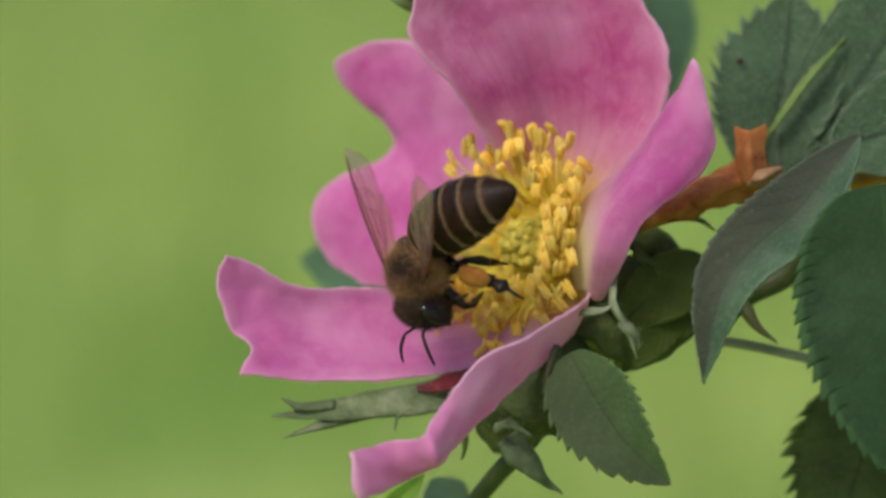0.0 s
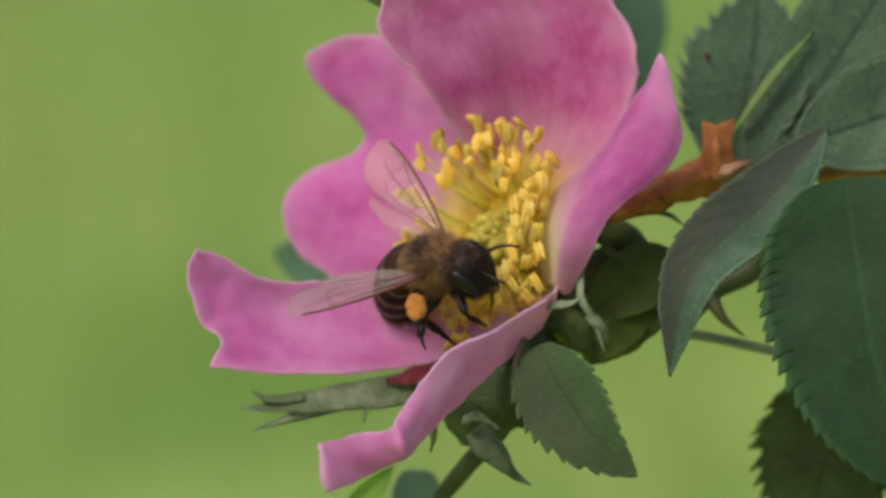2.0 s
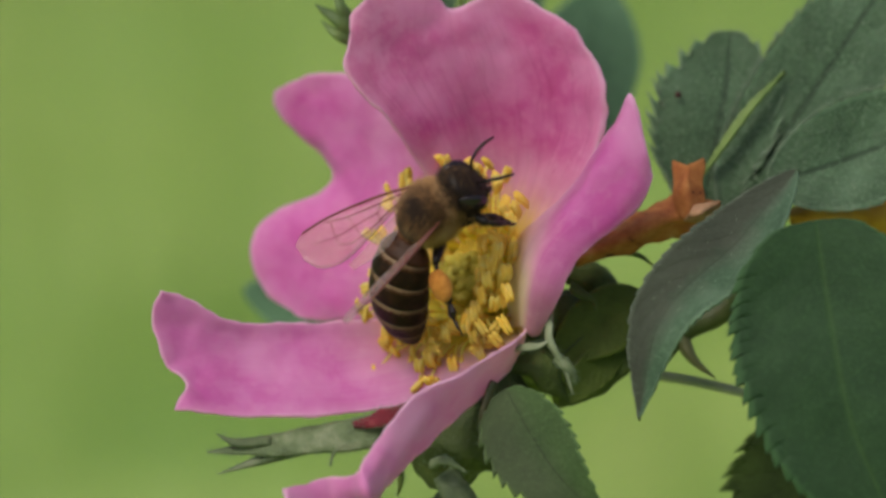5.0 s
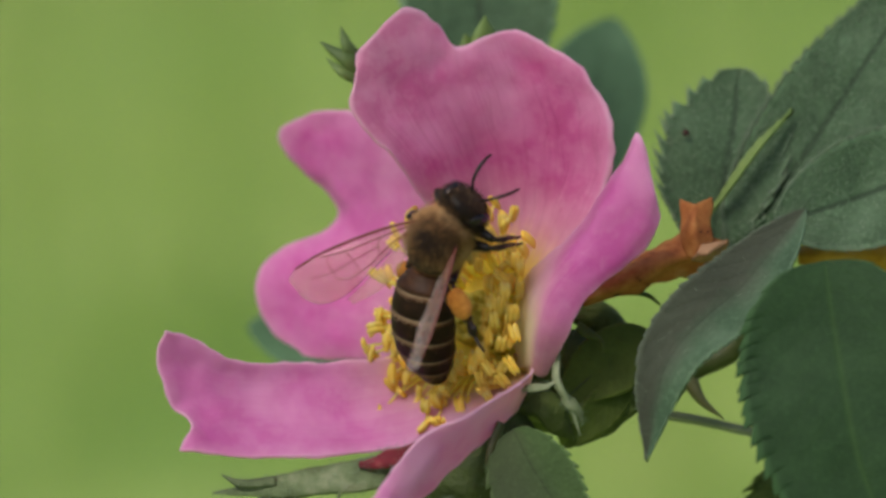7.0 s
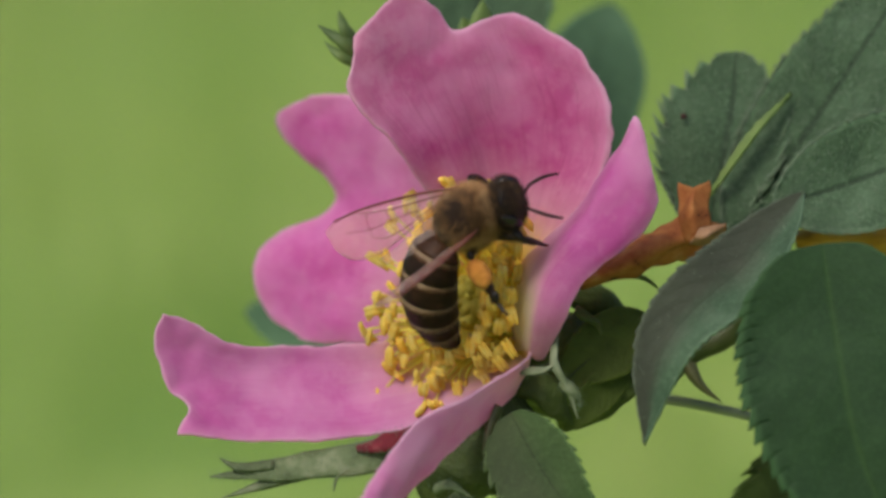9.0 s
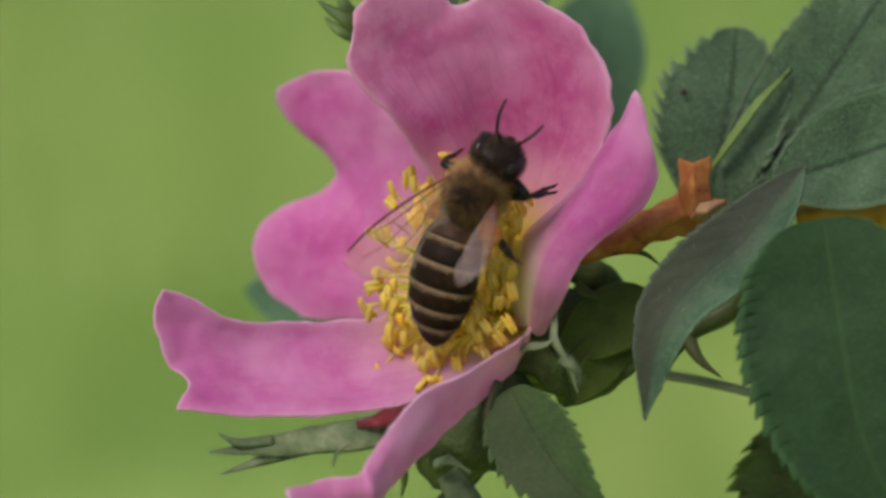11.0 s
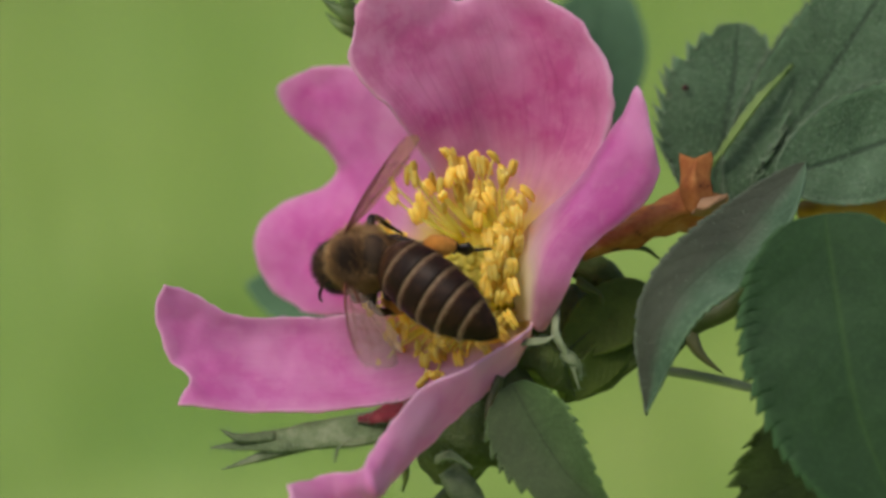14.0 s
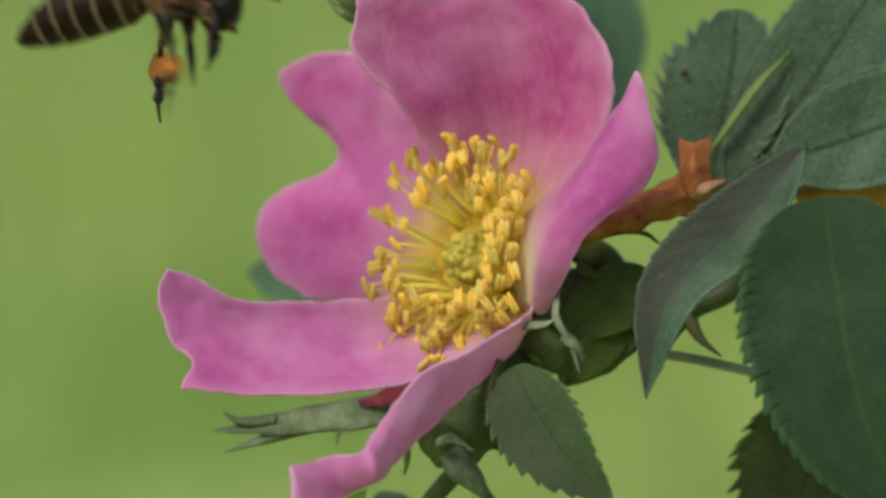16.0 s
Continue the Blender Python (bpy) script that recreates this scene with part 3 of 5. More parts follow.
def rose_flower():
    fl = thing("rose_flower", HEART, "open pink wild rose with yellow stamens and a pale heart", "flower")
    petals(fl)
    # the green-yellow heart: a disc and a dome of styles
    bm = bmesh.new()
    tube(bm, [-AXIS * 1.4 * MM, -AXIS * 0.7 * MM, -AXIS * 0.2 * MM, AXIS * 0.3 * MM], [2.4 * MM, 3.3 * MM, 3.1 * MM, 2.3 * MM], 24, 9)
    part("disc", bm, DISC, fl)
    rnd = random.Random(3)
    bm = bmesh.new()
    ball(bm, AXIS * 0.65 * MM, (1.5 * MM, 1.5 * MM, 1.5 * MM), 3)
    part("style_column", bm, CARPEL, fl)
    for k in range(44):
        f = math.sqrt((k + 0.5) / 44)
        a = k * 2.39996 + rnd.uniform(-0.3, 0.3)
        d = ((SIDE * math.cos(a) + OVER * math.sin(a)) * f + AXIS * math.sqrt(max(0.05, 1 - f * f * 0.8))).normalized()
        d = (d + Vector((rnd.uniform(-.2, .2), rnd.uniform(-.2, .2), rnd.uniform(-.2, .2)))).normalized()
        p, q = AXIS * 0.6 * MM + d * 1.2 * MM, AXIS * 0.6 * MM + d * rnd.uniform(1.55, 1.9) * MM
        bend = d.orthogonal() * rnd.uniform(-0.15, 0.15) * MM
        w = rnd.uniform(0.2, 0.33) * MM
        bm = bmesh.new()
        tube(bm, [p, (p + q) / 2 + bend, q + bend * 2], [w * 0.7, w, w * 1.1, w * 0.5], 7, 6)
        part("style", bm, CARPEL, fl)
    # stamens splay from the rim of the disc, thinner on the side that faces away from the tall petal
    for k in range(222):
        a = k * 2.39996 + rnd.uniform(-0.2, 0.2)
        ring = rnd.random() ** 0.8
        out = SIDE * math.cos(a) + OVER * math.sin(a)
        away = -out.dot(RIGHT)
        if away > 0.1 and rnd.random() < (0.62 if out.dot(UP) > -0.35 else 0.1):
            continue
        r1 = 2.1 + 0.9 * ring
        r2 = 2.7 + 3.5 * ring + rnd.uniform(-0.5, 0.5)
        h2 = 3.5 - 1.1 * ring + rnd.uniform(-0.8, 0.7)
        r2 += rnd.uniform(0, 1.1) * max(0, away)
        b = a + rnd.uniform(-0.16, 0.16)
        out2 = SIDE * math.cos(b) + OVER * math.sin(b)
        p0 = out * r1 * MM + AXIS * 0.1 * MM
        p2 = out2 * r2 * MM + AXIS * h2 * MM
        # short on the side where two petals stand close
        side = p2.dot(RIGHT) / MM
        low = -p2.dot(UP) / MM
        limit = rnd.uniform(0.5, 2.2) if low > -1.5 else rnd.uniform(1.6, 3.0)
        if side > limit and rnd.random() < 0.12:
            continue
        if side > limit:
            p2 = p2 * (limit / side) + AXIS * rnd.uniform(0.2, 1.0) * MM
        # none hangs out over the rim of the petal below
        low, rim = -p2.dot(UP) / MM, 2.6 + (2.7 - p2.dot(RIGHT) / MM) * 0.607
        if low < -6.9 or (low > rim - 0.2 and rnd.random() < 0.15):
            continue
        if low > rim - 0.15:
            p2 = p2 * ((rim - rnd.uniform(0.1, 1.1)) / low) + AXIS * rnd.uniform(0.0, 0.5) * MM
        p1 = (p0 + p2) / 2 + AXIS * rnd.uniform(0.2, 0.9) * MM
        bm = bmesh.new()
        tube(bm, [p0, p1, p2], [0.1 * MM, 0.085 * MM, 0.065 * MM], 5, 6)
        st = part("stamen", bm, FILAMENT, fl)
        # a two-lobed anther across the tip
        d = (p2 - p1).normalized()
        t = (out2 * rnd.uniform(-0.7, 0.7) + AXIS * rnd.uniform(-0.2, 0.8) + UP * rnd.uniform(0.2, 1.4) + d.cross(out2) * rnd.uniform(-0.7, 0.7)).normalized()
        w = t.cross(d).normalized() if abs(t.dot(d)) < 0.95 else t.orthogonal().normalized()
        bm = bmesh.new()
        ln = rnd.uniform(0.42, 0.64)
        fat = rnd.uniform(0.9, 1.2)
        for s in (-1, 1):
            c = p2 + w * (0.12 * fat * s * MM)
            tip = c + t * ln * MM + w * (0.08 * s * rnd.random() * MM)
            tube(bm, [c - t * ln * MM, c - t * ln * 0.5 * MM + d * 0.1 * MM, c + t * ln * 0.5 * MM + d * 0.1 * MM, tip],
                 [0.06 * MM, 0.155 * fat * MM, 0.165 * fat * MM, 0.05 * MM], 7, 7)
        part("anther", bm, ANTHER, st)


rose_flower()


# ---- leaves ----
def leaf(label, base, tip, width, face, material, bow=1.0, fold=0.25, sway=0.0, teeth=16, bite=0.10, seed=0, peak=0.42, lop=0.0, fur=0, point=0.0, mids=None, blunt=0.8):
    """A toothed leaflet from base to tip (plan points), its upper side turned to face."""
    p0, p1 = spot(*base), spot(*tip)
    lf = thing("rose_leaf", p0, label, "leaf", "rose leaves")
    LEAVES.append(lf)
    d = (p1 - p0)
    ln = d.length
    d.normalize()
    nrm = way(*face)
    nrm = (nrm - d * nrm.dot(d)).normalized()
    side = d.cross(nrm).normalized()
    pts = [Vector((0, 0, 0)), d * ln * 0.33 + nrm * bow * 0.8 * MM + side * sway * 0.8 * MM, d * ln * 0.67 + nrm * bow * MM + side * sway * MM, d * ln]
    if mids:
        pts[1:3] = [spot(*m) - p0 for m in mids]
    power = math.log(0.5) / math.log(peak)
    bm = bmesh.new()
    uvl = bm.loops.layers.uv.new("UVMap")
    rnd = random.Random(seed)
    step, half = 6, 7
    n = teeth * step
    sizes = [[rnd.uniform(0.6, 1.25) for _ in range(teeth + 1)] for _ in range(2)]
    grid = []
    for i in range(n + 1):
        u = i / n
        c = along(pts, u)
        tan = (along(pts, min(1, u + .01)) - along(pts, max(0, u - .01))).normalized()
        nn = (nrm - tan * nrm.dot(tan)).normalized()
        ss = tan.cross(nn)
        prof = max(math.sin(math.pi * u ** power), 0.0) ** blunt * (1 - point * u ** 2)
        row = []
        for j in range(-half, half + 1):
            v = j / half
            saw = (i % step) / step
            big = sizes[j > 0][i // step] * bite * (1 if 0.04 < u < 0.97 else 0.3)
            edge = max(0, (abs(v) - 0.8) / 0.2)
            w = width / 2 * MM * prof * (1 - big * (1 - saw) * edge) * (1 + (lop if v > 0 else -lop))
            push = 0.5 * big * width * MM * edge * saw * prof
            lift = fold * abs(v) ** 1.3 * w
            rip = 0.05 * MM * math.sin((u - 0.26 * abs(v)) * 62) * min(1, abs(v) * 3) * prof
            nz = 0.45 * MM * noise.noise((c + ss * v * w) * 230 + Vector((seed, seed, 0)))
            row.append((c + ss * (v * w) + tan * push + nn * (lift + rip + nz), (v, u)))
        grid.append(row)
    vs = [[bm.verts.new(p) for p, _ in r] for r in grid]
    for i in range(n):
        for j in range(2 * half):
            f = bm.faces.new((vs[i][j], vs[i][j + 1], vs[i + 1][j + 1], vs[i + 1][j]))
            for lp, (a, b) in zip(f.loops, ((i, j), (i, j + 1), (i + 1, j + 1), (i + 1, j))):
                lp[uvl].uv = grid[a][b][1]
    bmesh.ops.remove_doubles(bm, verts=bm.verts, dist=1e-7)
    thicken(part("blade", bm, material, lf), 0.16)
    bm = bmesh.new()
    r = min(0.3, width * 0.035)
    tube(bm, [p - nrm * (r + 0.05) * MM for p in pts], [r * MM, r * 0.8 * MM, r * 0.5 * MM, 0.05 * MM], 6, 12)
    part("midrib", bm, STEM, lf)
    if fur:
        bm = bmesh.new()
        for _ in range(fur):
            i, j = rnd.randrange(n), rnd.choice([rnd.randrange(2 * half + 1), rnd.choice((0, 2 * half))])
            if 0 < j < 2 * half:
                # spread over the blade, thin on the midrib
                f = rnd.random()
                p = grid[i][j][0].lerp(grid[i + 1][j + 1][0], f) + nrm * 0.1 * MM
                if abs(j + f - half) < 0.5:
                    continue
            else:
                p = grid[i][j][0] + nrm * 0.1 * MM
            h = (nrm * rnd.uniform(0.2, 1) + d * rnd.uniform(-0.6, 1) + side * rnd.uniform(-0.8, 0.8)).normalized() * rnd.uniform(0.15, 0.42) * MM
            w = h.orthogonal().normalized() * 0.012 * MM
            x = h.normalized().cross(w)
            a, b, c, t = (bm.verts.new(q) for q in (p + w, p - w * 0.5 + x, p - w * 0.5 - x, p + h))
            for f in ((a, b, t), (b, c, t), (c, a, t)):
                bm.faces.new(f)
        part("down", bm, DOWN, lf)
    return lf


LEAVES = []
leaf("grey-green toothed rose leaf with a dark speck", (1252, 352, -3), (1306, 18, -4.5), 7.8, (-0.2, 0.1, 1), LEAF, 0.5, 0.17, 0.3, 13, 0.21, 1, 0.5, -0.1, fur=4200, blunt=0.62)
speck_at = LEAVES[0]
bm = bmesh.new()
ball(bm, spot(1212, 130, -2.9) - speck_at.location, (0.2 * MM, 0.14 * MM, 0.18 * MM), 2)
part("speck", bm, THORN_DARK, speck_at, "small dark rust speck")
leaf("large downy grey-green rose leaf", (1300, 345, -2), (1650, -180, -3.5), 7.0, (-0.2, 0.3, 1), LEAF, 0.6, 0.1, 0.3, 24, 0.07, 2, 0.4, fur=11000, blunt=0.7)
leaf("smooth grey-green rose leaf beside the stem", (1370, 294, 1.6), (1790, 130, 0.6), 6.4, (0, 0.3, 1), LEAF, 0.5, 0.12, 0.3, 18, 0.05, 3, 0.42, fur=5000, blunt=0.75)
leaf("drooping purple-flushed rose leaf, seen half folded", (1424, 260, 5), (1143, 704, 8), 4.9, (-0.4, -0.05, 0.9), LEAF_PURPLE, 1.2, 0.3, 1.0, 26, 0.07, 4, 0.5, fur=120, mids=((1318, 392, 6.5), (1186, 520, 8)), point=0.45)
leaf("broad dark green rose leaf hanging close by", (1456, 350, 9), (1604, 912, 11), 11.2, (-0.1, 0.1, 1), LEAF_GREEN, 0.8, 0.08, 0.9, 24, 0.085, 5, 0.4, mids=((1482, 520, 10), (1520, 710, 11)), blunt=0.55)
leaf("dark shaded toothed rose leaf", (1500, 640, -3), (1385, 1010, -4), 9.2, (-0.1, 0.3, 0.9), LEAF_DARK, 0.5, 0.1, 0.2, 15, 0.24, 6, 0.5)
leaf("green rose leaf with a purple-grey half below the flower", (908, 650, 5), (1084, 884, 8), 5.5, (-0.1, 0.1, 1), LEAF_DUSK, 0.6, 0.14, 0.5, 12, 0.16, 7, 0.42, 0.16, point=0.4, blunt=0.66)
leaf("blurred blue-green leaf behind the flower", (1035, 330, -24), (1085, -62, -28), 6.6, (0, 0, 1), LEAF_FAR, 0.5, 0.1, -0.6, 12, 0.03, 8, 0.62)
leaf("dark green blurred leaf above the flower", (860, 70, -14), (830, -330, -18), 9.5, (0, 0.2, 1), LEAF, 0.5, 0.1, 0.0, 14, 0.08, 9, 0.4)
leaf("blurred blue-green leaf peeping out behind the petals", (700, 530, -18), (440, 480, -22), 4.2, (0, 0.3, 1), LEAF_FAR, 0.5, 0.1, 0.0, 12, 0.03, 10, 0.55)
leaf("narrow pale green leaf seen on its edge", (1248, 282, -1.5), (1403, 90, -2), 0.55, (-0.6, 0.3, 0.6), LEAF_LIGHT, 0.5, 0.5, 0.2, 6, 0.02, 11, 0.5)
leaf("smooth dark olive bract beside the hip", (1165, 492, -0.5), (985, 612, 1.5), 3.6, (0.2, 0.3, 1), LEAF_OLIVE, 0.9, 0.1, 0.3, 8, 0.0, 14, 0.45)
leaf("smooth dark olive bract under the hip", (1128, 545, 0), (1000, 684, 1.5), 2.1, (0.3, -0.1, 1), LEAF_OLIVE, 0.5, 0.2, 0.2, 8, 0.0, 15, 0.5)
leaf("small grey-green leaf below the flower", (720, 960, -6), (668, 872, -6), 2.8, (0, 0.2, 1), LEAF_PALE, 0.3, 0.1, 0, 9, 0.05, 12, 0.6)
leaf("thin green leaf under the petal tip", (560, 950, 0), (650, 866, 0), 1.4, (0.4, 0.2, 1), LEAF_BRIGHT, 0.3, 0.3, 0, 8, 0.05, 13)


def dead_leaf():
    at = spot(1150, 380, 0)
    d = thing("dried_leaf", at, "brown curled dried leaf caught between the leaves", "leaf")
    bm = bmesh.new()
    sheet(bm, [[spot(*p) - at for p in row] for row in (
        [(1025, 405, 1), (1022, 425, 2.5), (1035, 432, 1)],
        [(1120, 345, 0), (1110, 385, 2.2), (1125, 405, 0.5)],
        [(1200, 310, -0.5), (1190, 350, 1.6), (1205, 382, 0)],
        [(1262, 318, -0.5), (1240, 350, 1), (1230, 372, 0)],
        [(1290, 318, -1), (1270, 338, 0.6), (1255, 358, 0)])], 40, 20, 1.1, 2.0, 0.22)
    thicken(part("blade", bm, DEAD, d), 0.2)
    bm = bmesh.new()
    sheet(bm, [[spot(*p) - at for p in row] for row in (
        [(1215, 345, 1.4), (1235, 350, 1.8), (1258, 340, 1.2)],
        [(1198, 300, 1.2), (1228, 300, 2.2), (1256, 298, 1.2)],
        [(1200, 245, 0.6), (1228, 252, 1.6), (1256, 243, 0.8)])], 22, 18, 0.8, 5.0)
    thicken(part("curled_lobe", bm, DEAD, d), 0.2)
    bm = bmesh.new()
    sheet(bm, [[spot(*p) - at for p in row] for row in (
        [(1222, 352, 2.2), (1232, 340, 2.8), (1240, 326, 2.2)],
        [(1250, 352, 2.2), (1256, 338, 3), (1262, 324, 2.2)],
        [(1284, 330, 1.6), (1284, 322, 2), (1286, 314, 1.6)])], 14, 10, 0.7, 9.0)
    thicken(part("torn_edge", bm, DEAD_PALE, d, "pale tan torn edge"), 0.15)
    at = spot(1480, 345, -4)
    y = thing("dried_leaf", at, "yellow-brown withered leaf between green leaves", "leaf")
    bm = bmesh.new()
    sheet(bm, [[spot(*p) - at for p in row] for row in (
        [(1410, 334, -4), (1408, 346, -3.2), (1412, 360, -3.6)],
        [(1480, 312, -4), (1480, 345, -3), (1480, 384, -3.6)],
        [(1640, 322, -4), (1640, 355, -3.2), (1640, 392, -3.8)])], 30, 12, 1.0, 3.0)
    thicken(part("blade", bm, DEAD_YELLOW, y), 0.2)


dead_leaf()


# ---- calyx, stems ----
def bar(parent, name, at, pts, radii, material, sides=8, steps=14, flat=1.0, label="", fur=0, worn=0.0):
    bm = bmesh.new()
    rings = tube(bm, [spot(*p) - at for p in pts], [r * MM for r in radii], sides, steps, flat)
    for vt in bm.verts:
        vt.co += noise.noise_vector(vt.co * 900) * worn * MM
    mids = [[v.co.copy() for v in ring] for ring in rings]
    ob = part(name, bm, material, parent, label)
    if fur:
        # short stalked hairs that stand off the skin
        bm = bmesh.new()
        rnd = random.Random(len(pts) * 7 + fur)
        for _ in range(fur):
            ring = rnd.choice(mids)
            c = sum(ring, Vector()) / len(ring)
            p = rnd.choice(ring)
            h = ((p - c).normalized() + Vector((rnd.uniform(-.5, .5), rnd.uniform(-.5, .5), rnd.uniform(-.5, .5)))).normalized() * rnd.uniform(0.2, 0.5) * MM
            w = h.orthogonal().normalized() * 0.009 * MM
            x = h.normalized().cross(w)
            a, b, d, t = (bm.verts.new(q) for q in (p + w, p - w * 0.5 + x, p - w * 0.5 - x, p + h))
            for f in ((a, b, t), (b, d, t), (d, a, t)):
                bm.faces.new(f)
        part("hairs", bm, DOWN, ob if parent.parent is None else parent)
    return ob


def stems():
    at = spot(1130, 530, -3)
    st = thing("rose_branch", at, "green prickly rose branch that carries flower and leaves", "branch")
    bar(st, "twig", at, ((1090, 545, -3), (1170, 505, -3), (1260, 460, -2), (1340, 425, -2), (1500, 395, -6), (1800, 470, -10)), [1.1, 1.1, 1.0, 1.0, 1.1], STEM, 10, 40)
    p = spot(1800, 470, -10)
    bm = bmesh.new()
    tube(bm, [p - at, p + Vector((0.05, 0.03, -0.02)) - at, p + Vector((0.12, 0.06, -0.3)) - at, Vector((0.2, 0.1, -0.02)) - at],
         [1.1 * MM, 1.8 * MM, 2.6 * MM, 4 * MM], 10, 40)
    part("cane", bm, STEM, st)
    bar(st, "side_twig", at, ((1320, 470, 0), (1285, 515, 0), (1225, 545, 0), (1185, 590, 0), (1163, 630, 0)), [0.9, 0.7, 0.65, 0.5, 0.4], STEM, 8, 20)
    for a, b, c, r in (((1212, 548, 0), (1238, 598, 0.5), (1279, 633, 0.6), 0.55), ((1163, 622, 0), (1155, 638, 0), (1161, 653, 0), 0.2), ((1180, 600, 0), (1172, 630, 0), (1172, 655, 0), 0.3)):
        bar(st, "thorn", at, (a, b, c), [r, r * 0.5, 0.03], THORN, 6, 8)
    bar(st, "shoot", at, ((1168, 626, -3), (1240, 638, -3), (1400, 672, -4), (1700, 720, -6)), [0.32, 0.3], STEM_GREY, 6, 12)
    bar(st, "side_stalk", at, ((815, 830, 1), (785, 860, 0), (735, 920, -2)), [0.6, 0.5], STEM, 8, 10)
    return st


stems()


def calyx():
    at = spot(950, 590, 0)
    c = thing("calyx", at, "dark green rose calyx with downy fringed sepals", "calyx")
    bar(c, "hip", at, ((870, 500, -3), (930, 540, -2), (1000, 560, -2), (1070, 560, -2.5), (1135, 530, -3)), [2.6, 2.7, 2.6, 2.2, 1.2], HIP, 24, 32, fur=300, worn=0.35)
    bar(c, "receptacle", at, ((880, 560, -3.5), (940, 606, -3.5), (1000, 620, -3.5), (1060, 600, -3.5)), [1.6, 1.6, 1.3, 0.7], HIP, 20, 24, worn=0.3)
    bar(c, "stalk", at, ((1215, 505, -4), (1140, 555, -4), (1065, 605, -4), (980, 648, -4)), [0.9, 1.1, 1.2, 1.1], HIP, 16, 24, worn=0.2)
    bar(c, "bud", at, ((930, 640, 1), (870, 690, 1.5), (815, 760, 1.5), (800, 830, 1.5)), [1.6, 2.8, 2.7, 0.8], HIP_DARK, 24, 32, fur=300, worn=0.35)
    for pts, r in ((((1015, 440, -1), (1070, 455, -1), (1110, 490, -1.5), (1140, 480, -2)), 0.95), (((1110, 585, 0), (1070, 625, 0.5), (1035, 655, 1), (1008, 684, 1)), 1.0),
                   (((1075, 412, 0), (1110, 412, 0), (1140, 418, 0), (1168, 432, 0)), 0.2), (((1020, 465, 2), (1045, 482, 2), (1058, 498, 2), (1068, 516, 2)), 0.26),
                   (((920, 600, 2), (960, 605, 2.5), (990, 640, 2.5), (1020, 670, 2)), 0.9)):
        bar(c, "sepal", at, pts, [r, r, r * 0.8, 0.05], HIP, 12, 20, 0.6, worn=0.25)
    # the long fringed sepal
    s = bar(c, "sepal", at, ((770, 690, 2.2), (690, 722, 2.8), (600, 736, 3), (500, 750, 3), (378, 763, 3)), [0.8, 1.05, 0.95, 0.75, 0.06], SEPAL, 12, 60, 0.3, "long downy green sepal with fringed tip", fur=500, worn=0.06)
    for (a, b, d), r in ((((490, 742, 3), (430, 746, 3.2), (393, 730, 3)), 0.36), (((560, 752, 3), (480, 774, 3), (395, 802, 3)), 0.46),
                         (((650, 738, 3.2), (606, 757, 3.5), (595, 790, 3.4)), 0.2), (((640, 742, 3), (620, 756, 3), (605, 762, 3)), 0.2)):
        bar(s, "fringe", at, (a, b, d), [r, r * 0.8, 0.02], SEPAL, 6, 14, 0.5, fur=60)
    bar(s, "red_flush", at, ((640, 714, 3.1), (685, 704, 3.5), (750, 688, 3.2)), [0.2, 0.6, 0.55], RED, 12, 24, 0.4, "dark red hairy base of the sepal", fur=300, worn=0.2)
    for pts, r, m in ((((986, 520, 4), (985, 565, 5), (1008, 605, 5), (1024, 660, 5)), 0.28, SEPAL_PALE), (((925, 578, 4), (962, 574, 5), (988, 560, 5)), 0.22, SEPAL_PALE),
                      (((998, 592, 5), (1020, 612, 5), (1032, 640, 5)), 0.3, SEPAL),
                      (((795, 800, 4), (835, 850, 4.5), (890, 902, 4)), 0.75, SEPAL), (((718, 785, 4), (720, 812, 4), (714, 838, 4)), 0.22, HIP),
                      (((775, 782, 5), (805, 776, 6), (835, 800, 6)), 0.3, SEPAL), (((886, 640, 4.5), (866, 700, 5), (860, 748, 4.6)), 0.3, THORN)):
        bar(c, "sepal", at, pts, [r, r * 1.2, r * 0.7, 0.05], m, 10, 24, 0.5, fur=60, worn=min(0.2, r * 0.5))
    at = spot(620, 0, -2)
    b = thing("rose_bud", at, "small green rose bud with pointed sepals", "bud")
    for pts, r in ((((650, 40, -3), (618, 2, -2), (592, -14, -2), (568, -31, -2)), 0.5), (((645, 20, -3), (618, -18, -2), (609, -40, -2), (604, -58, -2)), 0.42),
                   (((650, 40, -3), (612, 24, -2), (594, 12, -2), (579, -2, -2)), 0.45)):
        bar(b, "sepal", at, pts, [r * 1.2, r, r * 0.6, 0.04], LEAF_BUD, 8, 14, 0.5)
    at = spot(855, -20, -4)
    b = thing("rose_bud", at, "bright green bud tip behind the tall petal", "bud")
    for pts, r in ((((855, 40, -4.5), (856, -10, -4), (857, -45, -3.6), (858, -76, -3.4)), 1.15), (((845, 30, -4.8), (832, -10, -4.2), (826, -30, -4), (822, -44, -3.8)), 0.7),
                   (((870, 40, -4.8), (880, -5, -4.2), (884, -25, -4), (890, -40, -3.8)), 0.6)):
        bar(b, "sepal", at, pts, [r, r, r * 0.7, 0.05], LEAF_LIGHT, 10, 14, 0.5)


calyx()


# ---- the bee ----
# built in its own space, in metres: x to its right, y ahead, z up; the origin in the thorax
def v3(x, y, z):
    return Vector((x, y, z)) * MM


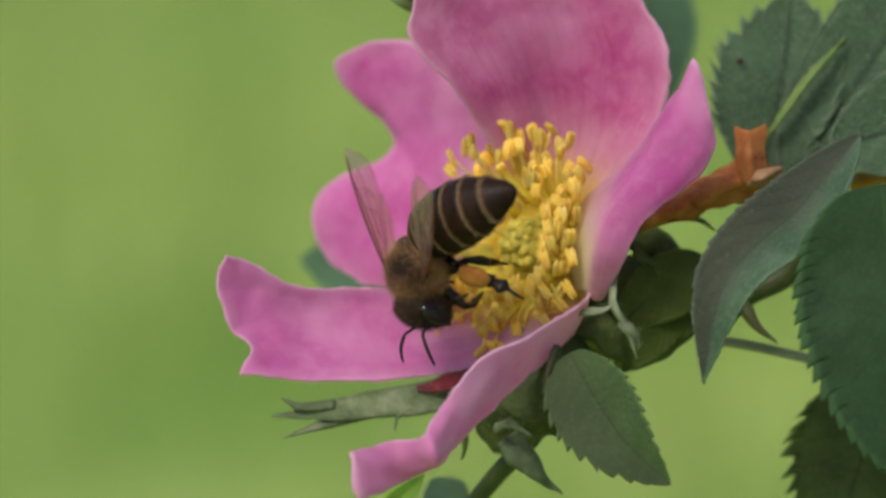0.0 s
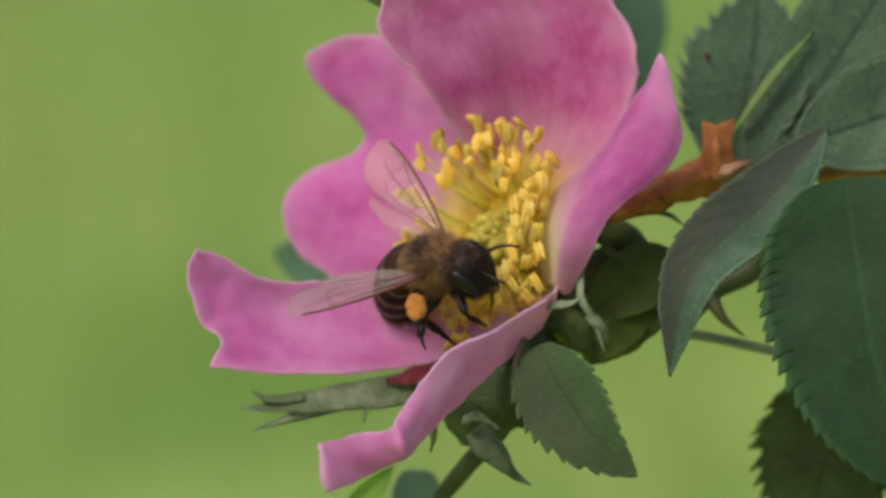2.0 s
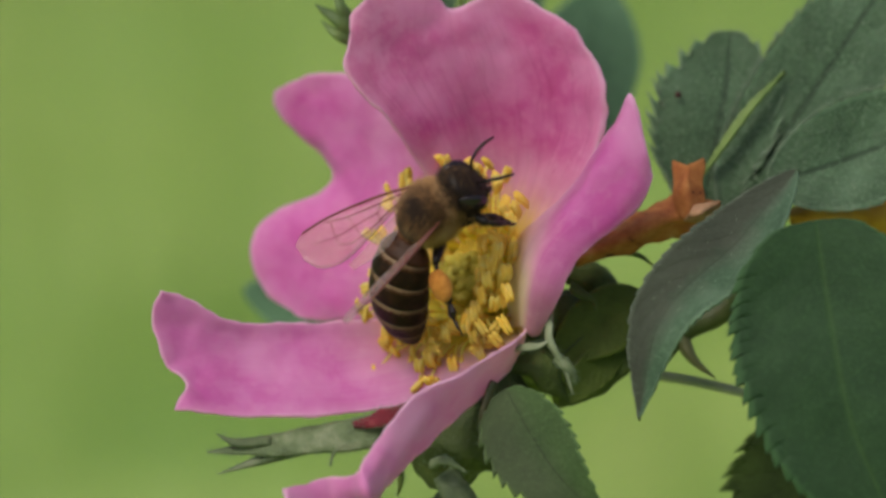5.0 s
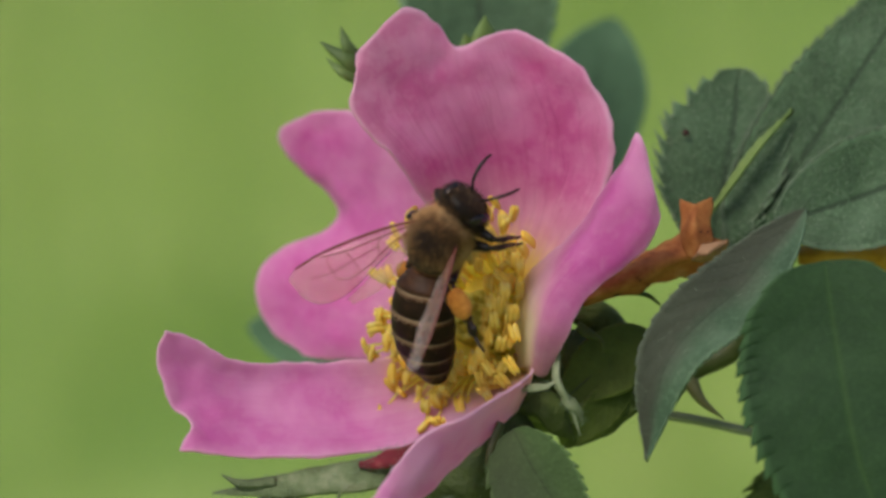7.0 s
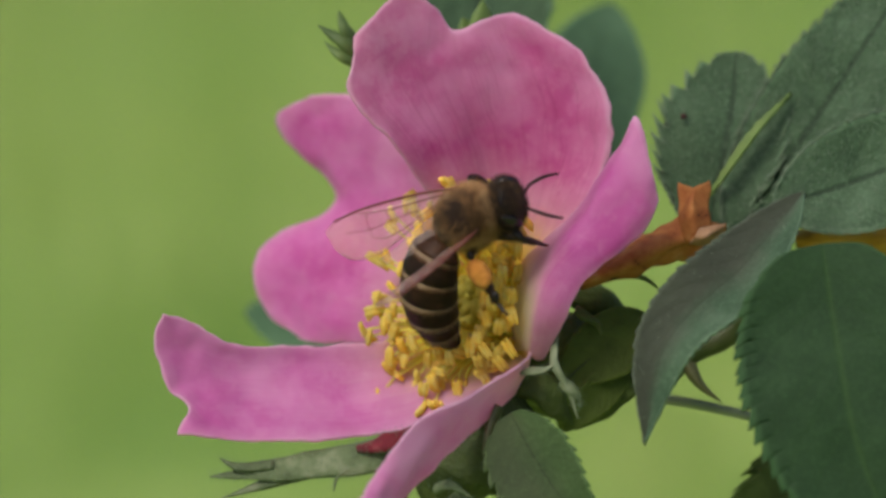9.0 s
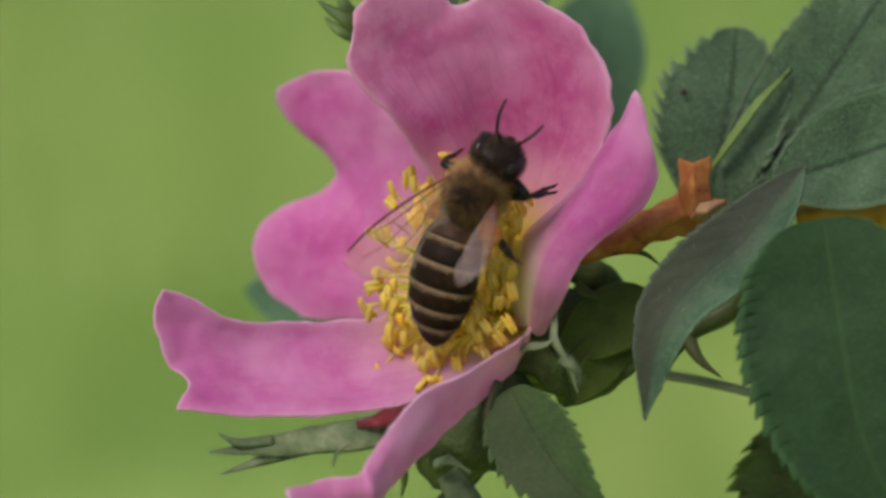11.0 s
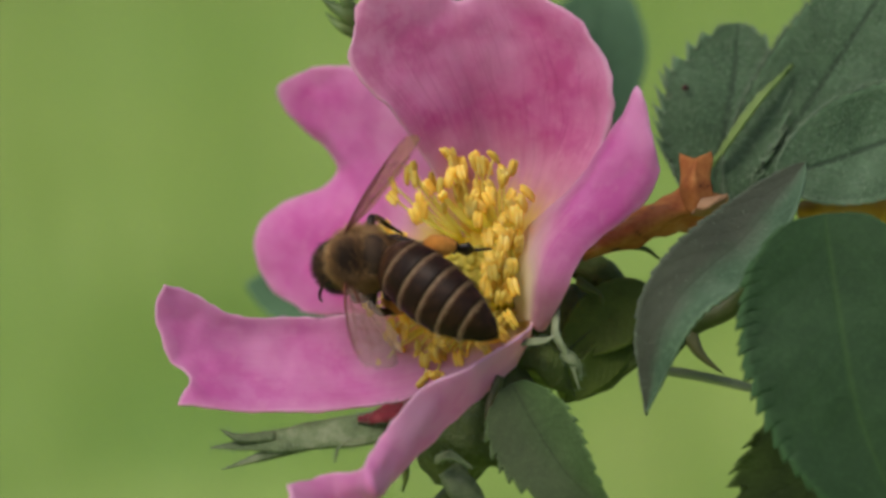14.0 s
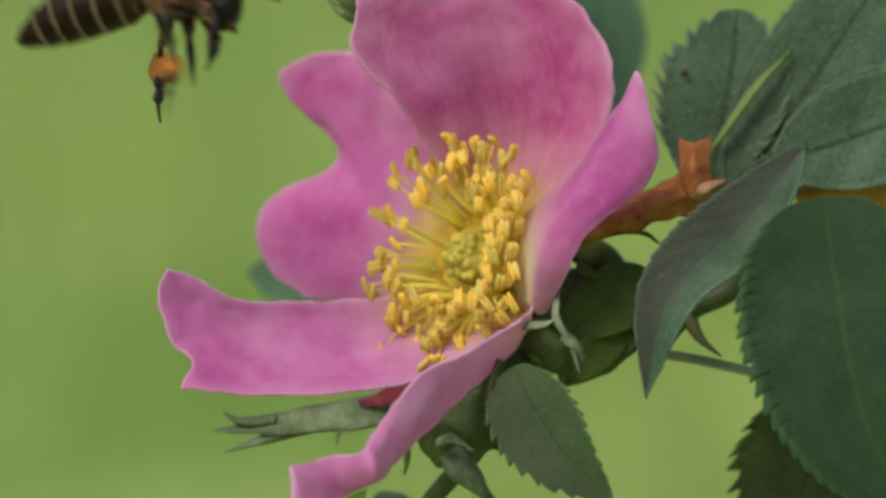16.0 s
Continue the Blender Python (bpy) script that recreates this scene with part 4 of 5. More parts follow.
def hairs(bm, centre, size, count, ln, seed, lean=(0, -0.3, 0), keep=None, thick=0.022):
    """Short fine hairs all over an ellipsoid."""
    rnd = random.Random(seed)
    for _ in range(count):
        n = Vector((rnd.gauss(0, 1), rnd.gauss(0, 1), rnd.gauss(0, 1))).normalized()
        if keep and not keep(n):
            continue
        p = v3(centre[0] + n.x * size[0], centre[1] + n.y * size[1], centre[2] + n.z * size[2])
        d = (n + Vector(lean) + Vector((rnd.uniform(-.4, .4), rnd.uniform(-.4, .4), rnd.uniform(-.4, .4)))).normalized()
        w = d.orthogonal().normalized()
        w2 = d.cross(w)
        r = thick * MM
        a, b, c = (bm.verts.new(p - d * 0.1 * MM + w * r), bm.verts.new(p - d * 0.1 * MM - w * r * .5 + w2 * r * .87), bm.verts.new(p - d * 0.1 * MM - w * r * .5 - w2 * r * .87))
        t = bm.verts.new(p + d * ln * rnd.uniform(0.6, 1.15) * MM)
        for f in ((a, b, t), (b, c, t), (c, a, t)):
            bm.faces.new(f)


PROFILE = [(0, 0.46), (0.4, 1.1), (1.1, 1.55), (2.2, 1.76), (3.4, 1.83), (4.7, 1.7), (5.9, 1.31), (7.0, 0.74), (7.7, 0.1)]


CUTS = [0.05, 1.25, 2.5, 3.75, 4.9, 6.0, 7.7]


def girth(y):
    for (a, ra), (b, rb) in zip(PROFILE, PROFILE[1:]):
        if y <= b:
            f = (y - a) / (b - a)
            f = f * f * (3 - 2 * f) * 0.35 + f * 0.65
            return ra + (rb - ra) * f
    return 0.1


def honey_bee():
    bee = thing("honey_bee", (0, 0, 0), "brown furry honey bee with banded abdomen and orange pollen loads", "bee")
    bm = bmesh.new()
    ball(bm, v3(0, 0, 0), (1.44 * MM, 1.58 * MM, 1.38 * MM), 3)
    ball(bm, v3(0, -1.15, 0.35), (1.15 * MM, 0.75 * MM, 0.85 * MM), 3)
    th = part("thorax", bm, FUZZ_CORE, bee, "furry brown thorax")
    bm = bmesh.new()
    chance = random.Random(77)
    hairs(bm, (0, 0, 0), (1.44, 1.58, 1.38), 10500, 0.58, 11, thick=0.014, keep=lambda n: n.z > -0.75 and chance.random() > 1.5 * (n.z - 0.35) * (1.15 - abs(n.y)))
    hairs(bm, (0, 0, 0), (1.44, 1.58, 1.38), 2600, 0.74, 14, thick=0.015, keep=lambda n: n.z > -0.5 and (n.y > 0.3 or abs(n.x) > 0.62))
    part("fur", bm, FUZZ, th)
    bm = bmesh.new()
    hairs(bm, (0, 0, 0), (1.44, 1.58, 1.38), 11000, 0.46, 12, thick=0.015, keep=lambda n: chance.random() < 2.2 * (n.z - 0.25))
    part("fur", bm, FUZZ_DARK, th, "short dark brown fur on the back")
    bm = bmesh.new()
    ball(bm, v3(0, -1.15, 0.82), (0.8 * MM, 0.36 * MM, 0.34 * MM), 2)
    part("scutellum", bm, CHITIN, th, "dark bare plate at the back of the thorax")
    # head
    head = part("head", (lambda b: (ball(b, v3(0, 0.8, -0.35), (1.55 * MM, 1.0 * MM, 1.5 * MM), 3), ball(b, v3(0, 1.05, -1.25), (0.75 * MM, 0.6 * MM, 0.75 * MM), 2), b)[2])(bmesh.new()), CHITIN, bee, "dark hairy head")
    head.location = v3(0, 1.35, -0.25)
    SMALL = Matrix.Diagonal((0.89, 0.9, 0.96, 1))
    head.data.transform(SMALL)
    for s in (-1, 1):
        bm = bmesh.new()
        ball(bm, v3(1.08 * s, 0.85, -0.3), (0.5 * MM, 0.8 * MM, 1.2 * MM), 3, pose(0, 0, 0, 0, 0, -18 * s))
        part("eye", bm, EYE, head, "glossy black compound eye")
        bm = bmesh.new()
        tube(bm, [v3(0.25 * s, 1.5, -0.4), v3(0.5 * s, 2.0, -0.1), v3(0.75 * s, 2.35, 0.2)], [0.1 * MM, 0.09 * MM], 6, 6)
        tube(bm, [v3(0.75 * s, 2.35, 0.2), v3(1.05 * s, 2.95, 0.1), v3(1.25 * s, 3.5, -0.15), v3(1.35 * s, 4.0, -0.5)], [0.09 * MM, 0.11 * MM, 0.1 * MM, 0.07 * MM], 6, 10)
        part("antenna", bm, CHITIN, head)
        bm = bmesh.new()
        tube(bm, [v3(0.35 * s, 1.2, -1.7), v3(0.3 * s, 1.35, -2.05), v3(0.05 * s, 1.4, -2.35)], [0.22 * MM, 0.2 * MM, 0.05 * MM], 6, 6)
        part("mandible", bm, CHITIN_BROWN, head)
    bm = bmesh.new()
    hairs(bm, (0, 0.75, -0.3), (1.45, 0.98, 1.5), 5200, 0.5, 23, (0, 0.1, 0.5), thick=0.015)
    part("fur", bm, FUZZ_DARK, head)
    bm = bmesh.new()
    hairs(bm, (0, 0.7, -0.3), (1.4, 0.95, 1.48), 700, 0.5, 24, (0, 0.1, 0.5), thick=0.014, keep=lambda n: n.z > 0.25 and abs(n.x) < 0.75)
    part("fur", bm, FUZZ, head, "brown tuft on the crown")
    for piece in head.children:
        piece.data.transform(SMALL)
    # abdomen: six overlapping rings, each with a pale downy band
    core = bmesh.new()
    ball(core, v3(0, -0.2, 0), (0.5 * MM, 0.6 * MM, 0.5 * MM), 2)
    abd = part("abdomen", core, CHITIN_BROWN, bee, "tapered abdomen with dark and pale bands")
    abd.location = v3(0, -1.7, -0.1)
    plates = []
    for k in range(6):
        y0, y1 = CUTS[k], CUTS[k + 1]
        bm = bmesh.new()
        n, sides = 12, 28
        lap = 0.45 if k else 0.1
        rings = []
        uvl = bm.loops.layers.uv.new("UVMap")
        for i in range(n + 1):
            f = i / n
            y = y0 - lap + (y1 - y0 + lap) * f
            r = girth(max(y, 0)) + 0.055 * f - (0.22 * (y0 - y) / lap if y < y0 and k else 0)
            if i == n and k < 5:
                r -= 0.06
            if k == 5 and i == n:
                r = 0.05
            rings.append([bm.verts.new(v3(r * math.cos(a), -y, r * 0.78 * math.sin(a) - 0.05 * y * y / 7)) for a in (2 * math.pi * j / sides for j in range(sides))])
        for i in range(n):
            for j in range(sides):
                fc = bm.faces.new((rings[i][j], rings[i][(j + 1) % sides], rings[i + 1][(j + 1) % sides], rings[i + 1][j]))
                for lp, (ii, jj) in zip(fc.loops, ((i, j), (i, j + 1), (i + 1, j + 1), (i + 1, j))):
                    lp[uvl].uv = (jj / sides, max(0, ((y1 - y0 + lap) * ii / n - lap + 0.12) / (y1 - y0 + 0.12)) * (1 if k < 5 else 1.3))
        bm.faces.new(rings[-1])
        # the pale down on the fore edge of the plate
        rnd = random.Random(8 + k)
        for _ in range(460 if k else 700):
            a = rnd.uniform(0, 6.283)
            y = y0 + (rnd.uniform(-0.12, 0.12) if k else rnd.uniform(0.1, 0.9))
            r = girth(y) + 0.03
            p = v3(r * math.cos(a), -y, r * 0.78 * math.sin(a) - 0.05 * y * y / 7)
            d = (Vector((math.cos(a) * 0.35, -1, math.sin(a) * 0.35)) + Vector((rnd.uniform(-.2, .2), 0, rnd.uniform(-.2, .2)))).normalized()
            w = d.orthogonal().normalized() * 0.014 * MM
            fc = bm.faces.new((bm.verts.new(p + w), bm.verts.new(p - w), bm.verts.new(p + d * rnd.uniform(0.16, 0.34) * MM)))
            fc.material_index = 1
        plates.append(part("tergite", bm, (TERGITE if k > 0 else TERGITE_FORE, FUZZ_PALE), abd, "dark brown shiny plate with a pale downy band" if k > 0 else "brown downy plate"))
    # wings lie along x; the leading edge is +y
    wings = []
    for s in (-1, 1):
        bm = bmesh.new()
        top = [(0, 0.12), (1.5, 0.42), (3.5, 0.62), (5.5, 0.66), (7.0, 0.48), (7.6, 0.1)]
        low = [(0, -0.12), (1.5, -0.55), (3.5, -1.35), (5.2, -1.9), (6.6, -1.75), (7.35, -0.95)]
        n = 24
        rows = []
        for i in range(n + 1):
            f = i / n
            a = along([Vector((x, y, 0)) for x, y in top], f)
            b = along([Vector((x, y, 0)) for x, y in low], f)
            rows.append([bm.verts.new(Vector((s * (a.lerp(b, j / 5)).x, (a.lerp(b, j / 5)).y, 0.06 * math.sin(j * 1.9 + i * 0.5) + 0.012 * (a.x ** 2) / 3)) * MM) for j in range(6)])
        for i in range(n):
            for j in range(5):
                bm.faces.new((rows[i][j], rows[i + 1][j], rows[i + 1][j + 1], rows[i][j + 1]))
        w = part("forewing", bm, WING, bee, "clear veined wing")
        thicken(w, 0.02)
        w.location = v3(1.22 * s, 0.4, 0.75)
        veins = [([(0, 0.12), (1.5, 0.42), (3.5, 0.62), (5.5, 0.66), (7.0, 0.48)], 0.1), ([(0, 0.0), (2.2, 0.12), (4.2, 0.22), (5.6, 0.5)], 0.05),
                 ([(0.2, -0.1), (2.0, -0.5), (3.4, -1.0), (4.6, -1.2)], 0.04), ([(2.2, 0.12), (2.5, -0.3), (2.6, -0.75)], 0.03), ([(4.2, 0.22), (4.0, -0.4), (3.9, -1.1)], 0.03),
                 ([(2.5, -0.3), (3.6, -0.35), (5.2, -0.5), (6.6, -0.3)], 0.03), ([(5.2, 0.4), (5.3, -0.2), (5.2, -0.5)], 0.03), ([(4.6, -1.2), (5.2, -0.9), (5.2, -0.5)], 0.03),
                 ([(0, -0.12), (1.5, -0.55), (3.5, -1.35), (5.2, -1.9), (6.6, -1.75), (7.35, -0.95)], 0.02)]
        for pts, r in veins:
            bm = bmesh.new()
            tube(bm, [v3(s * x, y, 0.03 + 0.012 * x * x / 3) for x, y in pts], [r * 0.8 * MM, r * 0.55 * MM], 5, 10)
            part("vein", bm, VEIN, w)
        bm = bmesh.new()
        rows = []
        for i in range(n + 1):
            f = i / n
            a = along([Vector((x, y, 0)) for x, y in ((0, -0.1), (2.0, -0.85), (4.0, -1.7), (5.2, -2.1))], f)
            b = along([Vector((x, y, 0)) for x, y in ((0, -0.3), (1.2, -1.25), (3.0, -2.3), (5.0, -2.5))], f)
            rows.append([bm.verts.new(Vector((s * (a.lerp(b, j / 4)).x, (a.lerp(b, j / 4)).y, -0.05 + 0.05 * math.sin(j * 2.1 + i * .6))) * MM) for j in range(5)])
        for i in range(n):
            for j in range(4):
                bm.faces.new((rows[i][j], rows[i + 1][j], rows[i + 1][j + 1], rows[i][j + 1]))
        hw = part("hindwing", bm, WING, w, "clear smaller hind wing")
        thicken(hw, 0.02)
        wings.append(w)
    # legs: along x from the hip, hind ones with pollen
    legs = []
    for s in (-1, 1):
        for k, (y, ln, name) in enumerate(((1.05, 0.8, "foreleg"), (0.1, 0.9, "midleg"), (-0.95, 0.92, "hindleg"))):
            # the joints: knee, ankle, sole, claw
            knee, mid, ankle, sole, toe, claw = ((1.9, 0, 0.75), (3.0, 0, 0.4), (4.1, 0, -0.2), (4.7, 0, -0.4), (5.1, 0, -0.55), (6.0, 0.15, -0.95)) if k == 2 else (
                (1.7, 0.1, 0.8), (2.25, 0.15, 0.1), (2.6, 0.2, -0.75), (2.85, 0.2, -1.15), (3.0, 0.2, -1.5), (3.3, 0.25, -2.1))
            at = [v3(s * q[0] * ln, q[1], q[2] * ln) for q in (knee, mid, ankle, sole, toe, claw)]
            bm = bmesh.new()
            tube(bm, [v3(0, 0, 0), v3(s * 0.7 * ln, 0.1, 0.3 * ln), at[0]], [0.34 * MM, 0.36 * MM, 0.2 * MM], 8, 8)
            lg = part(name, bm, CHITIN, bee, "dark jointed leg")
            lg.location = v3(0.85 * s, y, -1.15)
            bm = bmesh.new()
            tube(bm, at[:3], [0.18 * MM, 0.3 * MM, (0.42 if k == 2 else 0.24) * MM], 8, 8, 0.6)
            part("shin", bm, CHITIN, lg)
            bm = bmesh.new()
            tube(bm, at[2:5], [0.26 * MM, (0.5 if k == 2 else 0.19) * MM, 0.12 * MM], 8, 8, 0.5)
            tube(bm, [at[4], (at[4] + at[5]) / 2 + v3(0, 0, 0.1), at[5]], [0.11 * MM, 0.09 * MM, 0.06 * MM], 5, 6)
            part("foot", bm, CHITIN, lg)
            if k == 2:
                bm = bmesh.new()
                vs = ball(bm, v3(s * 3.0, 0.05, 0.46), (0.92 * MM, 0.56 * MM, 0.56 * MM), 3, pose(0, 0, 0, 0, 24 * s, 0))
                for vv in vs:
                    vv.co += noise.noise_vector(vv.co * 2000) * 0.09 * MM + noise.noise_vector(vv.co * 5200) * 0.06 * MM
                part("pollen_load", bm, POLLEN, lg, "packed orange-yellow pollen load")
            bm = bmesh.new()
            hairs(bm, (s * 1.1 * ln, 0.05, 0.45 * ln), (0.9 * ln, 0.3, 0.32), 110, 0.3, 40 + k, thick=0.016)
            part("bristle", bm, FUZZ, lg)
            legs.append((lg, s, k))
    return bee, head, abd, plates, wings, legs


BEE, BEE_HEAD, BEE_ABDOMEN, BEE_PLATES, BEE_WINGS, BEE_LEGS = honey_bee()

# seconds, place (right, up, towards the viewer, in mm), the way ahead, the way of its back
BEE_ROWS = [
    (0.0, (-4.45, -1.85, 5.70), (0.05, -0.99, 0.10), (-0.71, 0.04, 0.70)),
    (0.5, (-4.10, -3.10, 5.70), (0.20, -0.81, 0.55), (-0.30, 0.49, 0.82)),
    (1.0, (-4.08, -3.20, 5.70), (0.62, -0.50, 0.60), (-0.30, 0.55, 0.78)),
    (1.5, (-3.31, -2.60, 5.70), (0.75, -0.10, 0.65), (-0.47, 0.60, 0.64)),
    (2.0, (-1.83, -1.84, 5.70), (0.75, -0.05, 0.65), (-0.50, 0.60, 0.62)),
    (2.5, (-1.42, -1.25, 5.70), (0.80, 0.00, 0.60), (-0.45, 0.65, 0.61)),
    (3.0, (-1.50, -0.85, 5.70), (0.81, -0.15, 0.57), (-0.37, 0.63, 0.69)),
    (3.5, (-1.10, -1.80, 5.70), (0.80, -0.12, 0.58), (-0.40, 0.61, 0.68)),
    (4.0, (-0.20, 0.30, 6.00), (0.83, 0.36, 0.43), (-0.53, 0.30, 0.79)),
    (6.5, (-0.43, 3.91, 6.70), (0.51, 0.81, 0.30), (-0.51, -0.00, 0.86)),
    (7.0, (-0.18, 3.80, 6.70), (0.43, 0.86, 0.27), (-0.40, -0.09, 0.91)),
    (7.5, (0.80, 4.00, 6.70), (0.71, 0.63, 0.31), (-0.48, 0.12, 0.87)),
    (8.0, (0.90, 3.85, 6.70), (0.79, 0.50, 0.35), (-0.49, 0.16, 0.86)),
    (8.5, (0.65, 3.80, 6.70), (0.79, 0.46, 0.41), (-0.52, 0.14, 0.85)),
    (9.0, (1.50, 4.10, 6.70), (0.79, 0.50, 0.35), (-0.49, 0.16, 0.86)),
    (11.5, (1.96, 4.10, 6.70), (0.43, 0.81, 0.40), (-0.34, -0.27, 0.90)),
    (12.0, (2.08, 3.95, 6.70), (0.51, 0.76, 0.41), (-0.34, -0.25, 0.90)),
    (12.5, (-0.04, 4.17, 6.00), (0.03, 0.99, -0.10), (0.00, 0.10, 0.99)),
    (13.0, (-2.01, 3.53, 5.70), (-0.15, 0.97, -0.20), (0.10, 0.22, 0.97)),
    (13.5, (-3.84, 2.29, 5.40), (-0.86, 0.25, -0.45), (-0.39, 0.26, 0.88)),
    (14.0, (-4.30, 0.32, 5.40), (-0.81, -0.16, -0.57), (-0.58, 0.07, 0.81)),
    (14.5, (-4.30, 1.01, 5.40), (-0.52, 0.68, -0.52), (-0.36, 0.38, 0.85)),
    (15.0, (-3.47, 3.00, 6.00), (-0.12, 0.99, -0.10), (0.01, 0.10, 0.99)),
    (15.5, (-3.25, 5.35, 7.20), (0.45, 0.88, 0.20), (-0.37, -0.10, 0.93)),
    (15.6, (-5.60, 7.63, 8.20), (0.51, 0.82, 0.26), (-0.57, 0.10, 0.82)),
    (15.7, (-12.64, 5.22, 9.20), (0.75, 0.55, 0.35), (-0.66, 0.65, 0.38)),
    (15.8, (-12.48, 4.00, 9.20), (0.73, 0.61, 0.30), (-0.68, 0.62, 0.39)),
    (15.9, (-10.39, 9.42, 9.20), (0.76, 0.60, 0.25), (-0.65, 0.69, 0.30)),
    (16.0, (-13.60, 13.30, 9.20), (0.99, 0.08, 0.10), (-0.05, 0.97, -0.25))]
ABDOMEN_ROWS = [
    (0.0, (0.54, 0.34, 0.77)),
    (0.5, (0.26, 0.63, -0.73)),
    (1.0, (-0.12, 0.20, -0.97)),
    (1.5, (-0.27, -0.08, -0.96)),
    (2.0, (-0.32, -0.27, -0.91)),
    (2.5, (-0.19, -0.49, -0.85)),
    (3.0, (-0.23, -0.52, -0.82)),
    (3.5, (-0.22, -0.54, -0.81)),
    (4.0, (-0.40, -0.70, -0.55)),
    (6.5, (-0.22, -0.92, -0.30)),
    (7.0, (-0.12, -0.95, -0.30)),
    (7.5, (-0.30, -0.90, -0.20)),
    (8.0, (-0.56, -0.80, -0.20)),
    (8.5, (-0.40, -0.88, -0.20)),
    (9.0, (-0.42, -0.87, -0.20)),
    (11.5, (-0.28, -0.95, -0.05)),
    (12.0, (-0.20, -0.95, -0.10)),
    (12.5, (0.02, -0.98, 0.20)),
    (13.0, (0.30, -0.93, 0.20)),
    (13.5, (0.40, -0.69, 0.60)),
    (14.0, (0.66, -0.58, 0.52)),
    (14.5, (0.70, -0.46, 0.55)),
    (15.0, (0.58, -0.79, 0.20)),
    (15.5, (-0.14, -0.98, 0.02)),
    (15.6, (-0.45, -0.87, -0.20)),
    (15.7, (-0.63, -0.44, -0.64)),
    (15.8, (-0.70, -0.64, -0.33)),
    (15.9, (-0.74, -0.45, -0.50)),
    (16.0, (-0.96, -0.08, -0.25))]
WING_LEFT_ROWS = [
    (0.0, (0.07, 0.60, 0.80)),
    (0.5, (-0.13, 0.96, -0.26)),
    (1.0, (-0.13, 0.96, -0.23)),
    (1.5, (-0.45, 0.62, -0.64)),
    (2.0, (-0.45, 0.69, -0.57)),
    (2.5, (-0.66, 0.61, -0.44)),
    (3.0, (-0.48, 0.66, -0.58)),
    (3.5, (-0.62, 0.45, -0.64)),
    (4.0, (-0.86, -0.07, -0.50)),
    (6.5, (-0.87, -0.45, -0.20)),
    (7.0, (-0.89, -0.41, -0.20)),
    (7.5, (-0.96, -0.22, -0.20)),
    (8.0, (-0.95, -0.22, -0.20)),
    (8.5, (-0.93, -0.31, -0.20)),
    (9.0, (-0.92, -0.30, -0.25)),
    (11.5, (-0.74, -0.64, -0.20)),
    (12.0, (-0.77, -0.60, -0.20)),
    (12.5, (-0.77, -0.61, 0.20)),
    (13.0, (-0.48, -0.86, 0.20)),
    (13.5, (0.06, -0.73, 0.68)),
    (14.0, (0.15, -0.59, 0.79)),
    (14.5, (-0.12, -0.94, 0.32)),
    (15.0, (-0.56, -0.80, 0.20)),
    (15.5, (-0.59, 0.18, 0.78)),
    (15.6, (-0.54, 0.23, 0.81)),
    (15.7, (-0.65, 0.19, -0.73)),
    (15.8, (-0.62, 0.17, -0.76)),
    (15.9, (-0.68, 0.33, -0.65)),
    (16.0, (-0.78, 0.43, -0.46))]
WING_RIGHT_ROWS = [
    (0.0, (-0.34, 0.92, -0.20)),
    (0.5, (-0.83, 0.46, -0.32)),
    (1.0, (-0.98, 0.06, -0.20)),
    (1.5, (-0.91, -0.37, 0.20)),
    (2.0, (-0.93, -0.30, 0.20)),
    (2.5, (-0.86, -0.46, 0.20)),
    (3.0, (-0.95, -0.24, 0.20)),
    (3.5, (-0.86, -0.47, 0.20)),
    (4.0, (-0.66, -0.73, 0.20)),
    (6.5, (-0.50, -0.75, 0.40)),
    (7.0, (-0.25, -0.85, 0.45)),
    (7.5, (-0.62, -0.54, 0.57)),
    (8.0, (-0.62, -0.54, 0.57)),
    (8.5, (-0.62, -0.54, 0.57)),
    (9.0, (-0.62, -0.54, 0.57)),
    (11.5, (-0.06, -0.49, 0.87)),
    (12.0, (-0.32, -0.66, 0.68)),
    (12.5, (0.16, -0.11, 0.98)),
    (13.0, (0.05, 0.12, 0.98)),
    (13.5, (0.16, 0.55, 0.82)),
    (14.0, (0.43, 0.70, 0.57)),
    (14.5, (0.16, 0.10, 0.98)),
    (15.0, (0.08, -0.38, 0.92)),
    (15.5, (0.40, 0.41, 0.82)),
    (15.6, (-0.27, 0.82, 0.50)),
    (15.7, (-0.41, 0.89, 0.20)),
    (15.8, (-0.44, 0.86, 0.27)),
    (15.9, (-0.48, 0.85, 0.20)),
    (16.0, (-0.58, 0.59, 0.56))]
